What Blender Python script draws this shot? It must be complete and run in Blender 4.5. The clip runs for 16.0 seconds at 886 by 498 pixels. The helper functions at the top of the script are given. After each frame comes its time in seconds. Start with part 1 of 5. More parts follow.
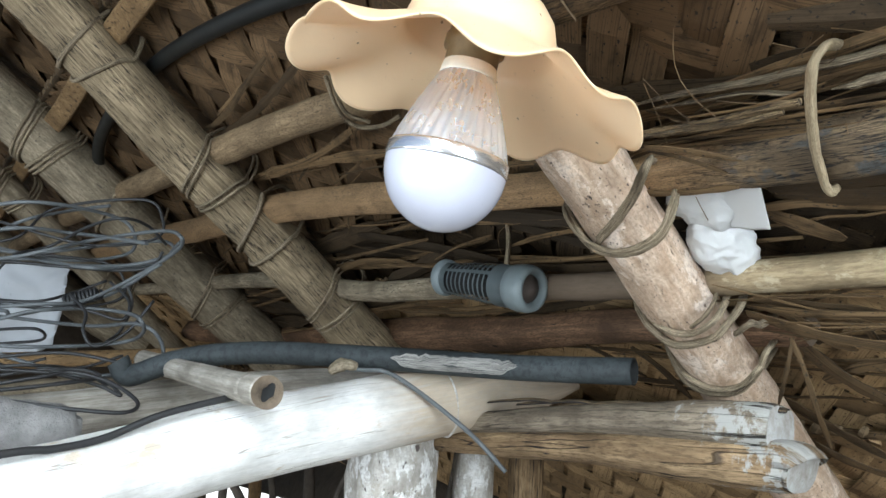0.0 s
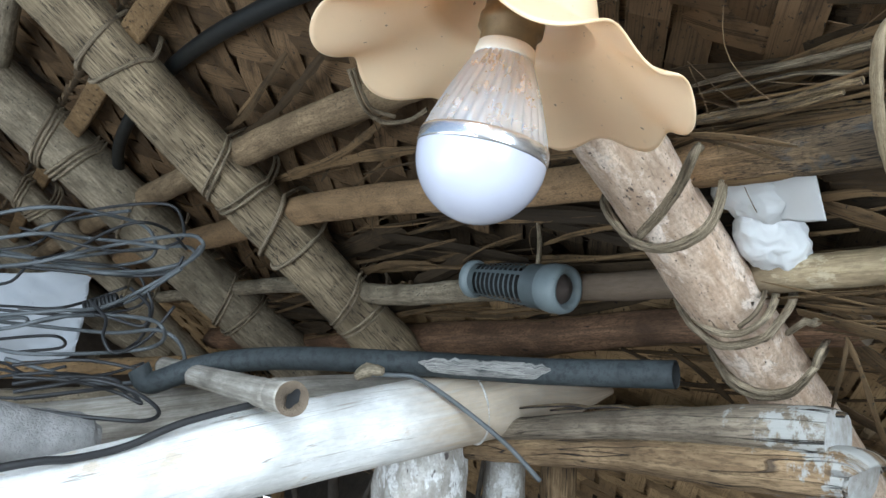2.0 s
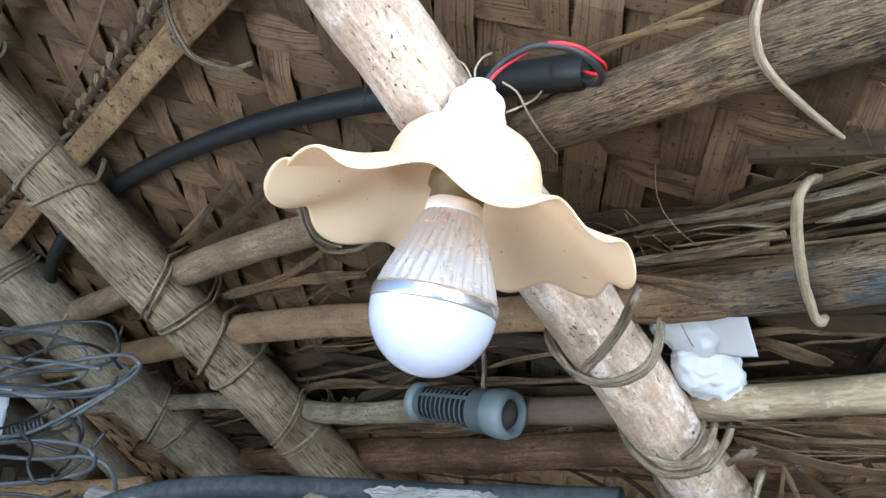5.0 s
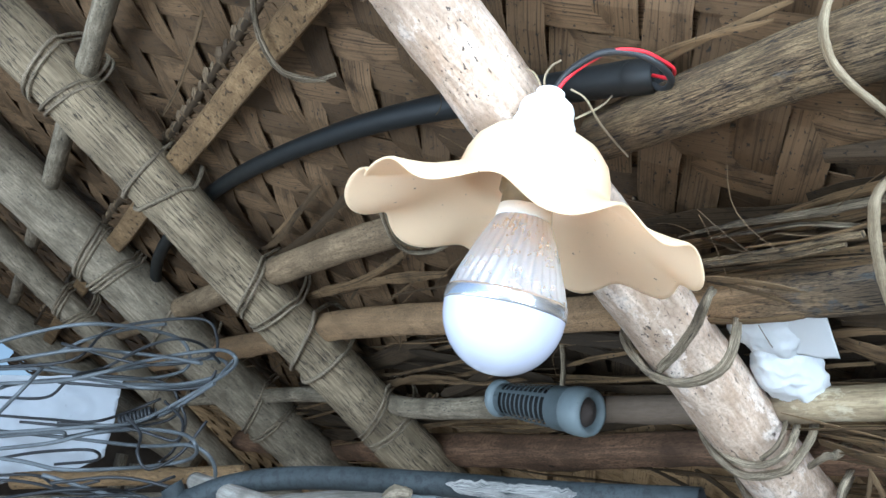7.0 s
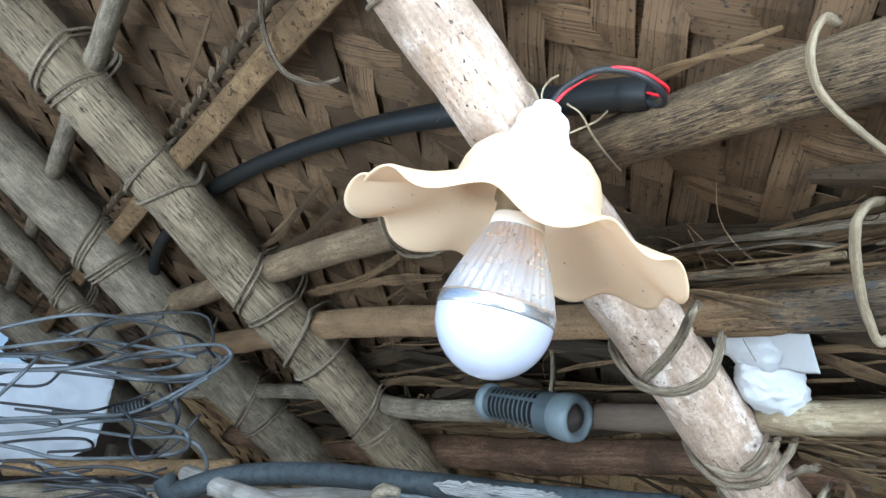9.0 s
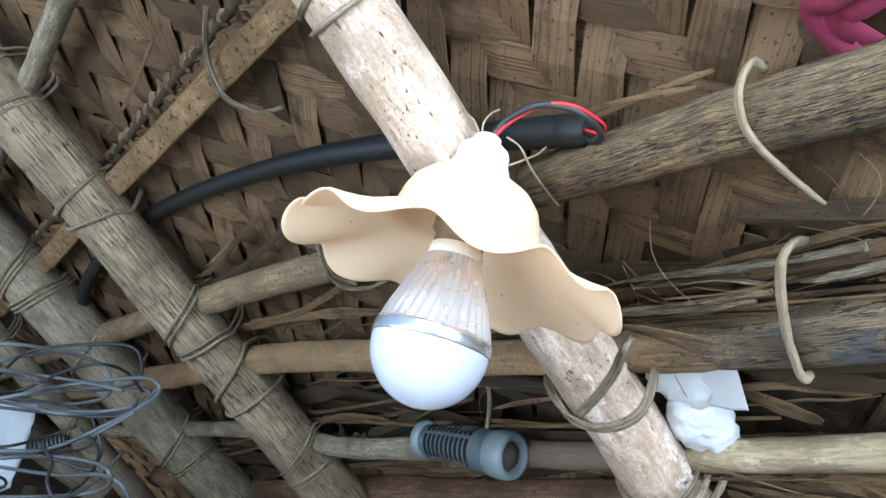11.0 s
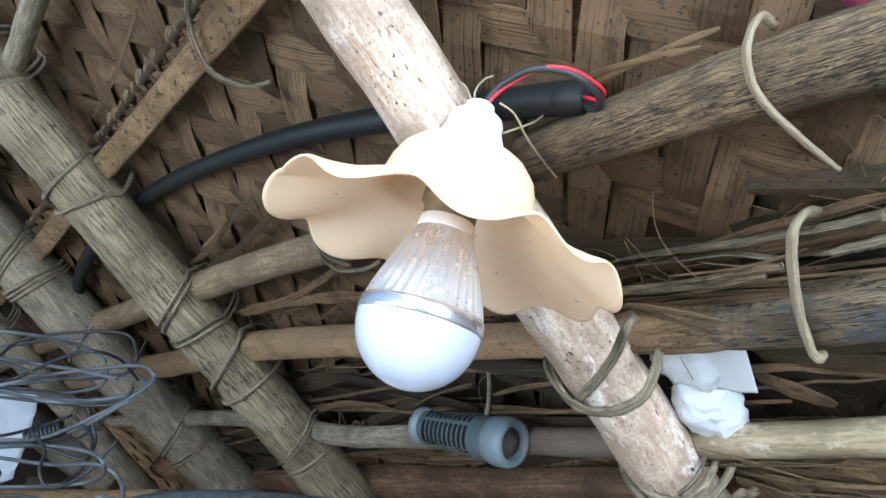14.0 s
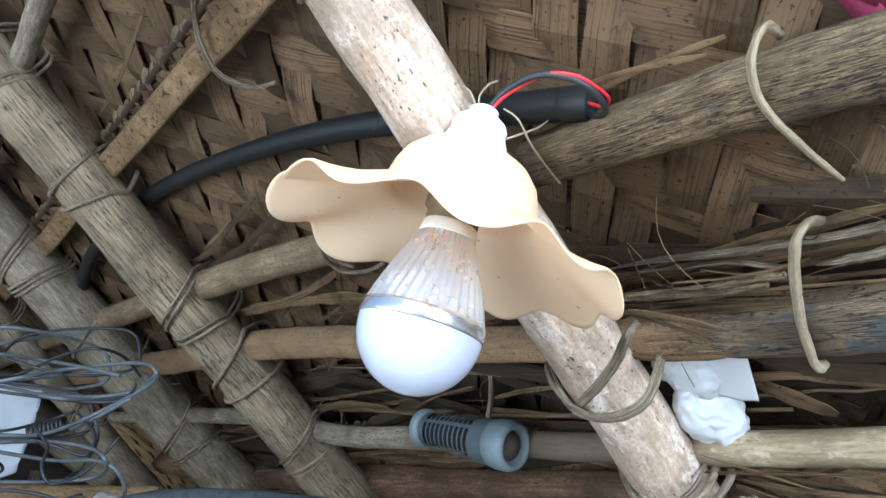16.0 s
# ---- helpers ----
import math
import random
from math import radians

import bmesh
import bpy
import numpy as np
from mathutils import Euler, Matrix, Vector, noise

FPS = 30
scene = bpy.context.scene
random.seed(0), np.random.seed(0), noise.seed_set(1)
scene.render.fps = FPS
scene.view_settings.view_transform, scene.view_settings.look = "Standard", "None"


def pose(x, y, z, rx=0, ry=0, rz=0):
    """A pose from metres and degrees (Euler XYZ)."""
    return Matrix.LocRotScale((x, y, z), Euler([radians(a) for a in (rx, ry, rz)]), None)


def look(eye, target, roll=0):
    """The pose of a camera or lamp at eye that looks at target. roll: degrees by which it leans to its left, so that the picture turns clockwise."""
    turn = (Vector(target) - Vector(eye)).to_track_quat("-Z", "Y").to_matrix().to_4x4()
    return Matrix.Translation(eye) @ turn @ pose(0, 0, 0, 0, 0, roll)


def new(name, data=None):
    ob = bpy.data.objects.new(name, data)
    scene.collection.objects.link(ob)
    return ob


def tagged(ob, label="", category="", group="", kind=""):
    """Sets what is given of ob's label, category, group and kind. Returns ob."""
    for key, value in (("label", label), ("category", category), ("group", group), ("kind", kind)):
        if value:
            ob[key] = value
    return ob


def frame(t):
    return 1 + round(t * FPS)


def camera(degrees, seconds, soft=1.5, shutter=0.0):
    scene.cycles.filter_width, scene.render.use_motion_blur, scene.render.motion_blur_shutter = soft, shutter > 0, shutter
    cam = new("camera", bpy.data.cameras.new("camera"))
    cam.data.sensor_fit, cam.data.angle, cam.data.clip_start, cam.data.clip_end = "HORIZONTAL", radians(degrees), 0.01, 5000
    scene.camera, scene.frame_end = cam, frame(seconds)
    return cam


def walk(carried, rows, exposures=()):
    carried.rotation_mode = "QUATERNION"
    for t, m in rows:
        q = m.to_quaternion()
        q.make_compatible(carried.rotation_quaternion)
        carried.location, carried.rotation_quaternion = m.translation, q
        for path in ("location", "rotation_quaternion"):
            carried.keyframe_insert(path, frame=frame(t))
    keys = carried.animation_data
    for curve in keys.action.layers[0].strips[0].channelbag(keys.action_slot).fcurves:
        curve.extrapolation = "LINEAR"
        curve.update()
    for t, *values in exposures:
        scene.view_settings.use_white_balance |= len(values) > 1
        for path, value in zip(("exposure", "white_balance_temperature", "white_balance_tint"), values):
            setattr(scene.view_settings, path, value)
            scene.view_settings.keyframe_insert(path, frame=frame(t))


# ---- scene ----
cam = camera(59.8, 16.0)
PATH = [
    (0, (0.00000, 0.00000, 1.55000), (0.00000, 0.97437, 1.77494), 3.36),
    (0.5, (0.00519, 0.01136, 1.54934), (0.00791, 0.98613, 1.77255), 3.67),
    (1, (0.00084, 0.02754, 1.54867), (0.01336, 1.00648, 1.75243), 3.29),
    (1.5, (-0.01096, 0.03186, 1.55163), (-0.01680, 1.01045, 1.75738), 2.72),
    (2, (-0.00750, 0.02456, 1.54929), (-0.03256, 0.99680, 1.78196), 3.10),
    (2.5, (-0.00299, 0.02605, 1.55101), (0.00759, 0.99680, 1.79087), 2.90),
    (3, (-0.01510, 0.02447, 1.55976), (0.05093, 0.98441, 1.83208), 2.14),
    (3.5, (-0.03195, 0.03104, 1.55971), (0.05660, 0.99067, 1.82670), 1.87),
    (4, (-0.02641, 0.03001, 1.56329), (0.05825, 0.98731, 1.83970), 1.05),
    (4.5, (-0.01932, 0.02465, 1.56638), (0.06033, 0.97871, 1.85522), 0.59),
    (5, (-0.01572, 0.00913, 1.57394), (0.03608, 0.94580, 1.92031), 1.38),
    (5.2, (-0.01608, 0.00403, 1.57853), (0.02345, 0.93358, 1.94509), 1.85),
    (7.3, (-0.00690, -0.00936, 1.57200), (-0.07696, 0.93544, 1.89205), 3.51),
    (7.5, (-0.00628, -0.01222, 1.57195), (-0.07812, 0.93576, 1.88209), 3.61),
    (8, (-0.00362, -0.01807, 1.57242), (-0.06780, 0.92663, 1.89403), 3.94),
    (10.3, (-0.00993, -0.01607, 1.56770), (-0.07331, 0.90806, 1.94447), 6.64),
    (10.5, (-0.00487, -0.01064, 1.56869), (-0.05588, 0.90954, 1.95683), 6.21),
    (11, (-0.00307, -0.01399, 1.56431), (0.00675, 0.90350, 1.96193), 5.20),
    (11.5, (-0.00383, -0.00400, 1.56373), (0.00992, 0.91830, 1.94995), 5.41),
    (12, (-0.01026, 0.00037, 1.56290), (0.00383, 0.92303, 1.94827), 5.59),
    (12.5, (-0.00396, 0.00163, 1.56288), (-0.00354, 0.92094, 1.95642), 5.29),
    (13, (0.00367, 0.00220, 1.56599), (-0.00011, 0.92083, 1.96109), 4.85),
    (13.5, (0.00637, 0.00767, 1.56596), (0.00738, 0.92971, 1.95305), 4.58),
    (14, (0.00656, 0.00867, 1.56561), (0.00681, 0.93091, 1.95224), 5.09),
    (14.5, (0.00704, 0.00836, 1.56663), (-0.00387, 0.92979, 1.95502), 5.84),
    (15, (0.00551, 0.01027, 1.56750), (-0.00854, 0.93201, 1.95507), 6.28),
    (15.5, (0.00529, 0.00828, 1.56622), (-0.00959, 0.92960, 1.95475), 6.53),
    (16, (0.00748, 0.00716, 1.56804), (0.00169, 0.93008, 1.95298), 5.98),
]
walk(cam, [(t, look(eye, target, roll)) for t, eye, target, roll in PATH],
     exposures=[(0.0, 0.98, 6500, 9), (1.5, 0.96, 6100, 8), (3.0, 0.86, 6100, 9), (4.5, 1.16, 5800, 9), (7.5, 1.34, 5550, 7), (16.0, 1.24, 5600, 8)])

# ---- world, sun, area lamps for the open sides and a right-hand fill ----
world = bpy.data.worlds.new("world")
scene.world = world
world.use_nodes = True
wn = world.node_tree.nodes
sky = wn.new("ShaderNodeTexSky")
sky.sky_type = 'NISHITA'
sky.sun_disc = False
sky.sun_elevation, sky.sun_rotation = radians(56), radians(208)
wn["Background"].inputs["Strength"].default_value = 0.05
world.node_tree.links.new(sky.outputs["Color"], wn["Background"].inputs["Color"])
sun = new("sun", bpy.data.lights.new("sun", "SUN"))
sun.data.energy, sun.data.angle, sun.data.color = 2.0, radians(0.5), (1, 0.95, 0.87)
sun.matrix_world = look((-0.40 * 4, -0.75 * 4, 1.25 * 4), (0, 0, 0))
# third lamp is an added fill for the lower right, no source stands there
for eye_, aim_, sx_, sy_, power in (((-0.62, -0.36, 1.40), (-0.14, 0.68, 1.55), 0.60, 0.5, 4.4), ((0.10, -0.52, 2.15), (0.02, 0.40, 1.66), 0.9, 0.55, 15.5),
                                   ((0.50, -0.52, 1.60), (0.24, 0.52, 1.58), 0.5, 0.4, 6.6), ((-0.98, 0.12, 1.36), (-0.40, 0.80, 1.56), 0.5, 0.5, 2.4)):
    area_lamp = new("opening_and_fill_light", bpy.data.lights.new("opening_and_fill_light", "AREA"))
    area_lamp.data.shape, area_lamp.data.size, area_lamp.data.size_y = 'RECTANGLE', sx_, sy_
    area_lamp.data.energy, area_lamp.data.color = power, (0.80, 0.91, 1.0)
    area_lamp.matrix_world = look(eye_, aim_)

# ---- frame of the roof slope: u down the slope, w along the eave, n out of the roof ----
C0 = Vector((-0.0522, 0.5854, 1.7132))
NV = Vector((0.4512, 0.2858, 0.8454)).normalized()
WV = Vector((-0.5351, 0.8448, 0.0)).normalized()
UV_ = WV.cross(NV).normalized()
if UV_.z > 0:
    UV_ = -UV_
ROOF = Matrix(((UV_.x, WV.x, NV.x, C0.x), (UV_.y, WV.y, NV.y, C0.y), (UV_.z, WV.z, NV.z, C0.z), (0, 0, 0, 1)))


def rp(u, w, n):
    return C0 + UV_ * u + WV * w + NV * n


# ---- materials ----
def material(name, rough=0.7, metal=0.0):
    m = bpy.data.materials.new(name)
    m.use_nodes = True
    b = m.node_tree.nodes["Principled BSDF"]
    b.inputs["Roughness"].default_value, b.inputs["Metallic"].default_value = rough, metal
    return m, m.node_tree.nodes, m.node_tree.links, b


def ramp(nodes, stops):
    r = nodes.new("ShaderNodeValToRGB")
    while len(r.color_ramp.elements) < len(stops):
        r.color_ramp.elements.new(0.5)
    for e, (p, c) in zip(r.color_ramp.elements, stops):
        e.position, e.color = p, (*c, 1)
    return r


def noise_tex(nodes, links, coord, scale, size, detail=6.0, rough=0.6):
    mp = nodes.new("ShaderNodeMapping")
    mp.inputs["Scale"].default_value = scale
    links.new(coord, mp.inputs["Vector"])
    t = nodes.new("ShaderNodeTexNoise")
    t.inputs["Scale"].default_value, t.inputs["Detail"].default_value, t.inputs["Roughness"].default_value = size, detail, rough
    links.new(mp.outputs["Vector"], t.inputs["Vector"])
    return t


def mixed(nodes, links, fac, a, b, mode='MIX'):
    m = nodes.new("ShaderNodeMix")
    m.data_type, m.blend_type = 'RGBA', mode
    for sock, v in ((m.inputs[0], fac), (m.inputs[6], a), (m.inputs[7], b)):
        if isinstance(v, (int, float)):
            sock.default_value = v
        elif isinstance(v, tuple):
            sock.default_value = (*v, 1)
        else:
            links.new(v, sock)
    return m.outputs[2]


def wood(name, light, dark, crack, fibre=420.0, along=14.0, stain=18.0, crack_at=0.40, rough=0.8, bump=0.5,
         patch=None, patch_at=0.55, speck=None, paint=None, fine_amt=0.7, past=None, line=None):
    """Bark or timber: fibres along the piece, broad stains, dark cracks, and flaking patches."""
    m, nd, lk, b = material(name, rough)
    uv = nd.new("ShaderNodeTexCoord").outputs["UV"]
    fib = noise_tex(nd, lk, uv, (fibre, along, 1), 1.0, 7, 0.65)
    sta = noise_tex(nd, lk, uv, (stain, stain * 0.55, 1), 1.0, 5, 0.6)
    col = mixed(nd, lk, ramp_fac(nd, lk, fib, 0.40, 0.60), dark, light)
    col = mixed(nd, lk, ramp_fac(nd, lk, sta, 0.42, 0.68), col, tuple(x * 0.62 for x in dark))
    if patch:
        pa = noise_tex(nd, lk, uv, (stain * 1.7, stain * 0.9, 1), 1.0, 9, 0.7)
        col = mixed(nd, lk, ramp_fac(nd, lk, pa, patch_at, patch_at + 0.05), col, patch)
    if past:
        run = nd.new("ShaderNodeSeparateXYZ")
        lk.new(uv, run.inputs[0])
        jag = nd.new("ShaderNodeMath")
        jag.operation = 'MULTIPLY_ADD'
        jag.inputs[1].default_value = 0.12
        lk.new(fib.outputs["Fac"], jag.inputs[0])
        lk.new(run.outputs["Y"], jag.inputs[2])
        pr = nd.new("ShaderNodeMapRange")
        pr.inputs["From Min"].default_value, pr.inputs["From Max"].default_value = past[0] + 0.03, past[0] + 0.09
        lk.new(jag.outputs[0], pr.inputs["Value"])
        other = mixed(nd, lk, ramp_fac(nd, lk, fib, 0.3, 0.7), tuple(x * 0.72 for x in past[1]), past[1])
        other = mixed(nd, lk, ramp_fac(nd, lk, sta, 0.48, 0.72), other, tuple(x * 0.55 for x in past[1]))
        col = mixed(nd, lk, pr.outputs["Result"], col, other)
    fine = noise_tex(nd, lk, uv, (fibre * 2.6, along * 9, 1), 1.0, 5, 0.75)
    ff = nd.new("ShaderNodeMath")
    ff.operation = 'MULTIPLY'
    ff.inputs[1].default_value = fine_amt
    ff.use_clamp = True
    lk.new(ramp_fac(nd, lk, fine, 0.53, 0.40), ff.inputs[0])
    col = mixed(nd, lk, ff.outputs[0], col, tuple(x * 0.45 for x in dark))
    if paint:
        sep = nd.new("ShaderNodeSeparateXYZ")
        lk.new(uv, sep.inputs[0])
        pn = noise_tex(nd, lk, uv, (38, 30, 1), 1.0, 8, 0.65)
        edge = nd.new("ShaderNodeMath")
        edge.operation = 'MULTIPLY_ADD'
        edge.inputs[1].default_value = 0.34
        lk.new(pn.outputs["Fac"], edge.inputs[0])
        lk.new(sep.outputs["Y"], edge.inputs[2])
        mr = nd.new("ShaderNodeMapRange")
        mr.inputs["From Min"].default_value, mr.inputs["From Max"].default_value = paint + 0.012, paint
        lk.new(edge.outputs[0], mr.inputs["Value"])
        worn = noise_tex(nd, lk, uv, (95, 70, 1), 1.0, 8, 0.7)
        pm = nd.new("ShaderNodeMath")
        pm.operation = 'MULTIPLY'
        lk.new(mr.outputs["Result"], pm.inputs[0])
        lk.new(ramp_fac(nd, lk, worn, 0.42, 0.49), pm.inputs[1])
        col = mixed(nd, lk, pm.outputs[0], col, (0.32, 0.31, 0.285))
    crk = noise_tex(nd, lk, uv, (fibre * 1.4, along * 1.8, 1), 1.0, 3, 0.5)
    cf = ramp_fac(nd, lk, crk, crack_at, crack_at - 0.06)
    if line:
        dist = nd.new("ShaderNodeMath")
        dist.operation = 'SUBTRACT'
        dist.inputs[1].default_value = 0.5
        gap = nd.new("ShaderNodeMath")
        gap.operation = 'ABSOLUTE'
        fis = noise_tex(nd, lk, uv, (line[0], line[1], 1), 1.0, 2, 0.45)
        lk.new(fis.outputs["Fac"], dist.inputs[0])
        lk.new(dist.outputs[0], gap.inputs[0])
        thin = nd.new("ShaderNodeMapRange")
        thin.inputs["From Min"].default_value, thin.inputs["From Max"].default_value = line[2], line[2] * 0.35
        lk.new(gap.outputs[0], thin.inputs["Value"])
        brk = noise_tex(nd, lk, uv, (line[0] * 0.09, line[1] * 0.6, 1), 1.0, 4, 0.6)
        both = nd.new("ShaderNodeMath")
        both.operation = 'MULTIPLY'
        lk.new(thin.outputs["Result"], both.inputs[0])
        lk.new(ramp_fac(nd, lk, brk, 0.36, 0.48), both.inputs[1])
        cf = both.outputs[0]
    if past:
        keep = nd.new("ShaderNodeMath")
        keep.operation = 'MULTIPLY_ADD'
        keep.use_clamp = True
        keep.inputs[1].default_value = -0.6
        lk.new(cf, keep.inputs[2])
        lk.new(pr.outputs["Result"], keep.inputs[0])
        cf = keep.outputs[0]
    col = mixed(nd, lk, cf, col, crack)
    if speck:
        sp = noise_tex(nd, lk, uv, (480, 260, 1), 1.0, 3, 0.55)
        clu = noise_tex(nd, lk, uv, (44, 30, 1), 1.0, 4, 0.6)
        near = nd.new("ShaderNodeMath")
        near.operation = 'MULTIPLY_ADD'
        near.inputs[1].default_value = 0.42
        lk.new(clu.outputs["Fac"], near.inputs[0])
        lk.new(sp.outputs["Fac"], near.inputs[2])
        dots = nd.new("ShaderNodeMapRange")
        dots.inputs["From Min"].default_value, dots.inputs["From Max"].default_value = 0.565, 0.52
        lk.new(near.outputs[0], dots.inputs["Value"])
        col = mixed(nd, lk, dots.outputs["Result"], col, speck)
    lk.new(col, b.inputs["Base Color"])
    bp = nd.new("ShaderNodeBump")
    bp.inputs["Strength"].default_value, bp.inputs["Distance"].default_value = bump, 0.0018
    h = nd.new("ShaderNodeMath")
    h.operation = 'SUBTRACT'
    lk.new(fib.outputs["Fac"], h.inputs[0])
    lk.new(cf, h.inputs[1])
    lk.new(h.outputs[0], bp.inputs["Height"])
    lk.new(bp.outputs["Normal"], b.inputs["Normal"])
    b.inputs["Specular IOR Level"].default_value = 0.18 if rough > 0.45 else 0.42
    return m


def ramp_fac(nd, lk, tex, lo, hi):
    r = nd.new("ShaderNodeMapRange")
    r.inputs["From Min"].default_value, r.inputs["From Max"].default_value = lo, hi
    lk.new(tex.outputs["Fac"], r.inputs["Value"])
    return r.outputs["Result"]


def plain(name, col, rough=0.5, metal=0.0, var=0.25, size=60.0, bump=0.15, dist=0.0006, tint=None):
    """Man-made surface with dust, faint stains and a fine relief."""
    m, nd, lk, b = material(name, rough, metal)
    co = nd.new("ShaderNodeTexCoord").outputs["Object"]
    n1 = noise_tex(nd, lk, co, (1, 1, 1), size, 6, 0.65)
    n2 = noise_tex(nd, lk, co, (1, 1, 1), size * 7, 3, 0.6)
    low = tint or tuple(x * (1 - var) for x in col)
    c = mixed(nd, lk, ramp_fac(nd, lk, n1, 0.38, 0.7), col, low)
    c = mixed(nd, lk, ramp_fac(nd, lk, n2, 0.66, 0.74), c, tuple(x * (1 - 1.6 * var) for x in low) if var < 0.6 else low)
    lk.new(c, b.inputs["Base Color"])
    rr = nd.new("ShaderNodeMapRange")
    rr.inputs["To Min"].default_value, rr.inputs["To Max"].default_value = max(rough - 0.08, 0.02), min(rough + 0.14, 1)
    lk.new(n1.outputs["Fac"], rr.inputs["Value"])
    lk.new(rr.outputs["Result"], b.inputs["Roughness"])
    bp = nd.new("ShaderNodeBump")
    bp.inputs["Strength"].default_value, bp.inputs["Distance"].default_value = bump, dist
    lk.new(n2.outputs["Fac"], bp.inputs["Height"])
    lk.new(bp.outputs["Normal"], b.inputs["Normal"])
    return m


def leaf(name, pale, brown, dark):
    """Dry palm leaf: each piece its own tone, ribs along it, spots of mildew."""
    m, nd, lk, b = material(name, 0.7)
    b.inputs["Specular IOR Level"].default_value = 0.2
    uv = nd.new("ShaderNodeTexCoord").outputs["UV"]
    info = nd.new("ShaderNodeObjectInfo").outputs["Random"]
    geo = nd.new("ShaderNodeNewGeometry").outputs["Random Per Island"]
    add = nd.new("ShaderNodeMath")
    add.operation = 'ADD'
    lk.new(info, add.inputs[0])
    lk.new(geo, add.inputs[1])
    fr = nd.new("ShaderNodeMath")
    fr.operation = 'FRACT'
    lk.new(add.outputs[0], fr.inputs[0])
    shift = nd.new("ShaderNodeVectorMath")
    shift.operation = 'ADD'
    comb = nd.new("ShaderNodeCombineXYZ")
    sc = nd.new("ShaderNodeMath")
    sc.operation = 'MULTIPLY'
    sc.inputs[1].default_value = 37.0
    lk.new(fr.outputs[0], sc.inputs[0])
    lk.new(sc.outputs[0], comb.inputs[1])
    lk.new(uv, shift.inputs[0])
    lk.new(comb.outputs[0], shift.inputs[1])
    tone = ramp(nd, [(0.0, tuple(x * 0.8 for x in brown)), (0.3, tuple((x + y) / 2 for x, y in zip(brown, pale))), (0.75, pale), (1.0, tuple(min(x * 1.12, 1) for x in pale))])
    lk.new(fr.outputs[0], tone.inputs["Fac"])
    rib = noise_tex(nd, lk, shift.outputs[0], (700, 9, 1), 1.0, 4, 0.6)
    sta = noise_tex(nd, lk, shift.outputs[0], (55, 28, 1), 1.0, 6, 0.62)
    spot = noise_tex(nd, lk, shift.outputs[0], (330, 210, 1), 1.0, 3, 0.6)
    c = mixed(nd, lk, ramp_fac(nd, lk, rib, 0.50, 0.34), tone.outputs["Color"], tuple(x * 0.75 for x in brown))
    c = mixed(nd, lk, ramp_fac(nd, lk, sta, 0.5, 0.72), c, tuple(x * 0.5 for x in brown))
    c = mixed(nd, lk, ramp_fac(nd, lk, spot, 0.39, 0.34), c, dark)
    lk.new(c, b.inputs["Base Color"])
    bp = nd.new("ShaderNodeBump")
    bp.inputs["Strength"].default_value, bp.inputs["Distance"].default_value = 0.7, 0.0009
    lk.new(rib.outputs["Fac"], bp.inputs["Height"])
    lk.new(bp.outputs["Normal"], b.inputs["Normal"])
    return m


M_PALE = wood("pale_bark", (0.70, 0.545, 0.42), (0.45, 0.31, 0.21), (0.10, 0.07, 0.045), 170, 34, 22, 0.33, 0.40, 1.3,
              patch=(0.72, 0.60, 0.50), patch_at=0.55, speck=(0.06, 0.042, 0.032), fine_amt=0.5)
M_GREY = wood("grey_ribbed_bark", (0.43, 0.335, 0.215), (0.20, 0.15, 0.092), (0.05, 0.04, 0.03), 520, 11, 20, 0.40, 0.85, 0.8, fine_amt=0.25, line=(520, 30, 0.026))
M_GREY2 = wood("grey_smooth_bark", (0.36, 0.295, 0.21), (0.18, 0.145, 0.098), (0.05, 0.042, 0.034), 300, 34, 30, 0.355, 0.85, 0.6,
               speck=(0.05, 0.042, 0.036), fine_amt=0.5)
M_TAN = wood("tan_batten", (0.32, 0.205, 0.102), (0.20, 0.122, 0.058), (0.075, 0.05, 0.03), 330, 80, 24, 0.40, 0.8, 0.8,
             speck=(0.08, 0.055, 0.035))
M_DUSTY = wood("dusty_tan_grey_pole", (0.32, 0.225, 0.132), (0.19, 0.13, 0.075), (0.06, 0.045, 0.03), 260, 24, 24, 0.33, 0.85, 0.6,
               speck=(0.08, 0.06, 0.04))
M_ROUGH = wood("weathered_grey_brown_wood", (0.36, 0.25, 0.135), (0.12, 0.083, 0.048), (0.03, 0.025, 0.024), 900, 60, 26, 0.465, 0.85, 1.0,
               patch=(0.12, 0.112, 0.10), patch_at=0.60, line=(950, 44, 0.032))
M_ROUGH2 = wood("weathered_purlin_grey_then_tan", (0.30, 0.215, 0.125), (0.15, 0.108, 0.068), (0.028, 0.025, 0.024), 900, 40, 26, 0.465, 0.85, 0.9,
                patch=(0.085, 0.085, 0.082), patch_at=0.52, past=(6.31, (0.40, 0.25, 0.13)), fine_amt=0.6, speck=(0.09, 0.06, 0.04), line=(900, 40, 0.032))
M_GREYPALE = wood("pale_grey_peeled_pole", (0.46, 0.425, 0.37), (0.27, 0.24, 0.20), (0.09, 0.08, 0.065), 240, 9, 26, 0.28, 0.75, 0.5, fine_amt=0.35)
M_RED = wood("reddish_brown_wood", (0.26, 0.150, 0.088), (0.12, 0.070, 0.043), (0.03, 0.02, 0.016), 260, 24, 24, 0.33, 0.75, 0.7, patch=(0.33, 0.25, 0.17), patch_at=0.66)
M_PLATE = wood("split_weathered_timber", (0.37, 0.255, 0.145), (0.19, 0.122, 0.066), (0.025, 0.02, 0.02), 330, 9, 24, 0.37, 0.85, 1.3,
               patch=(0.10, 0.08, 0.06), patch_at=0.62, paint=9.185, line=(150, 5, 0.010))
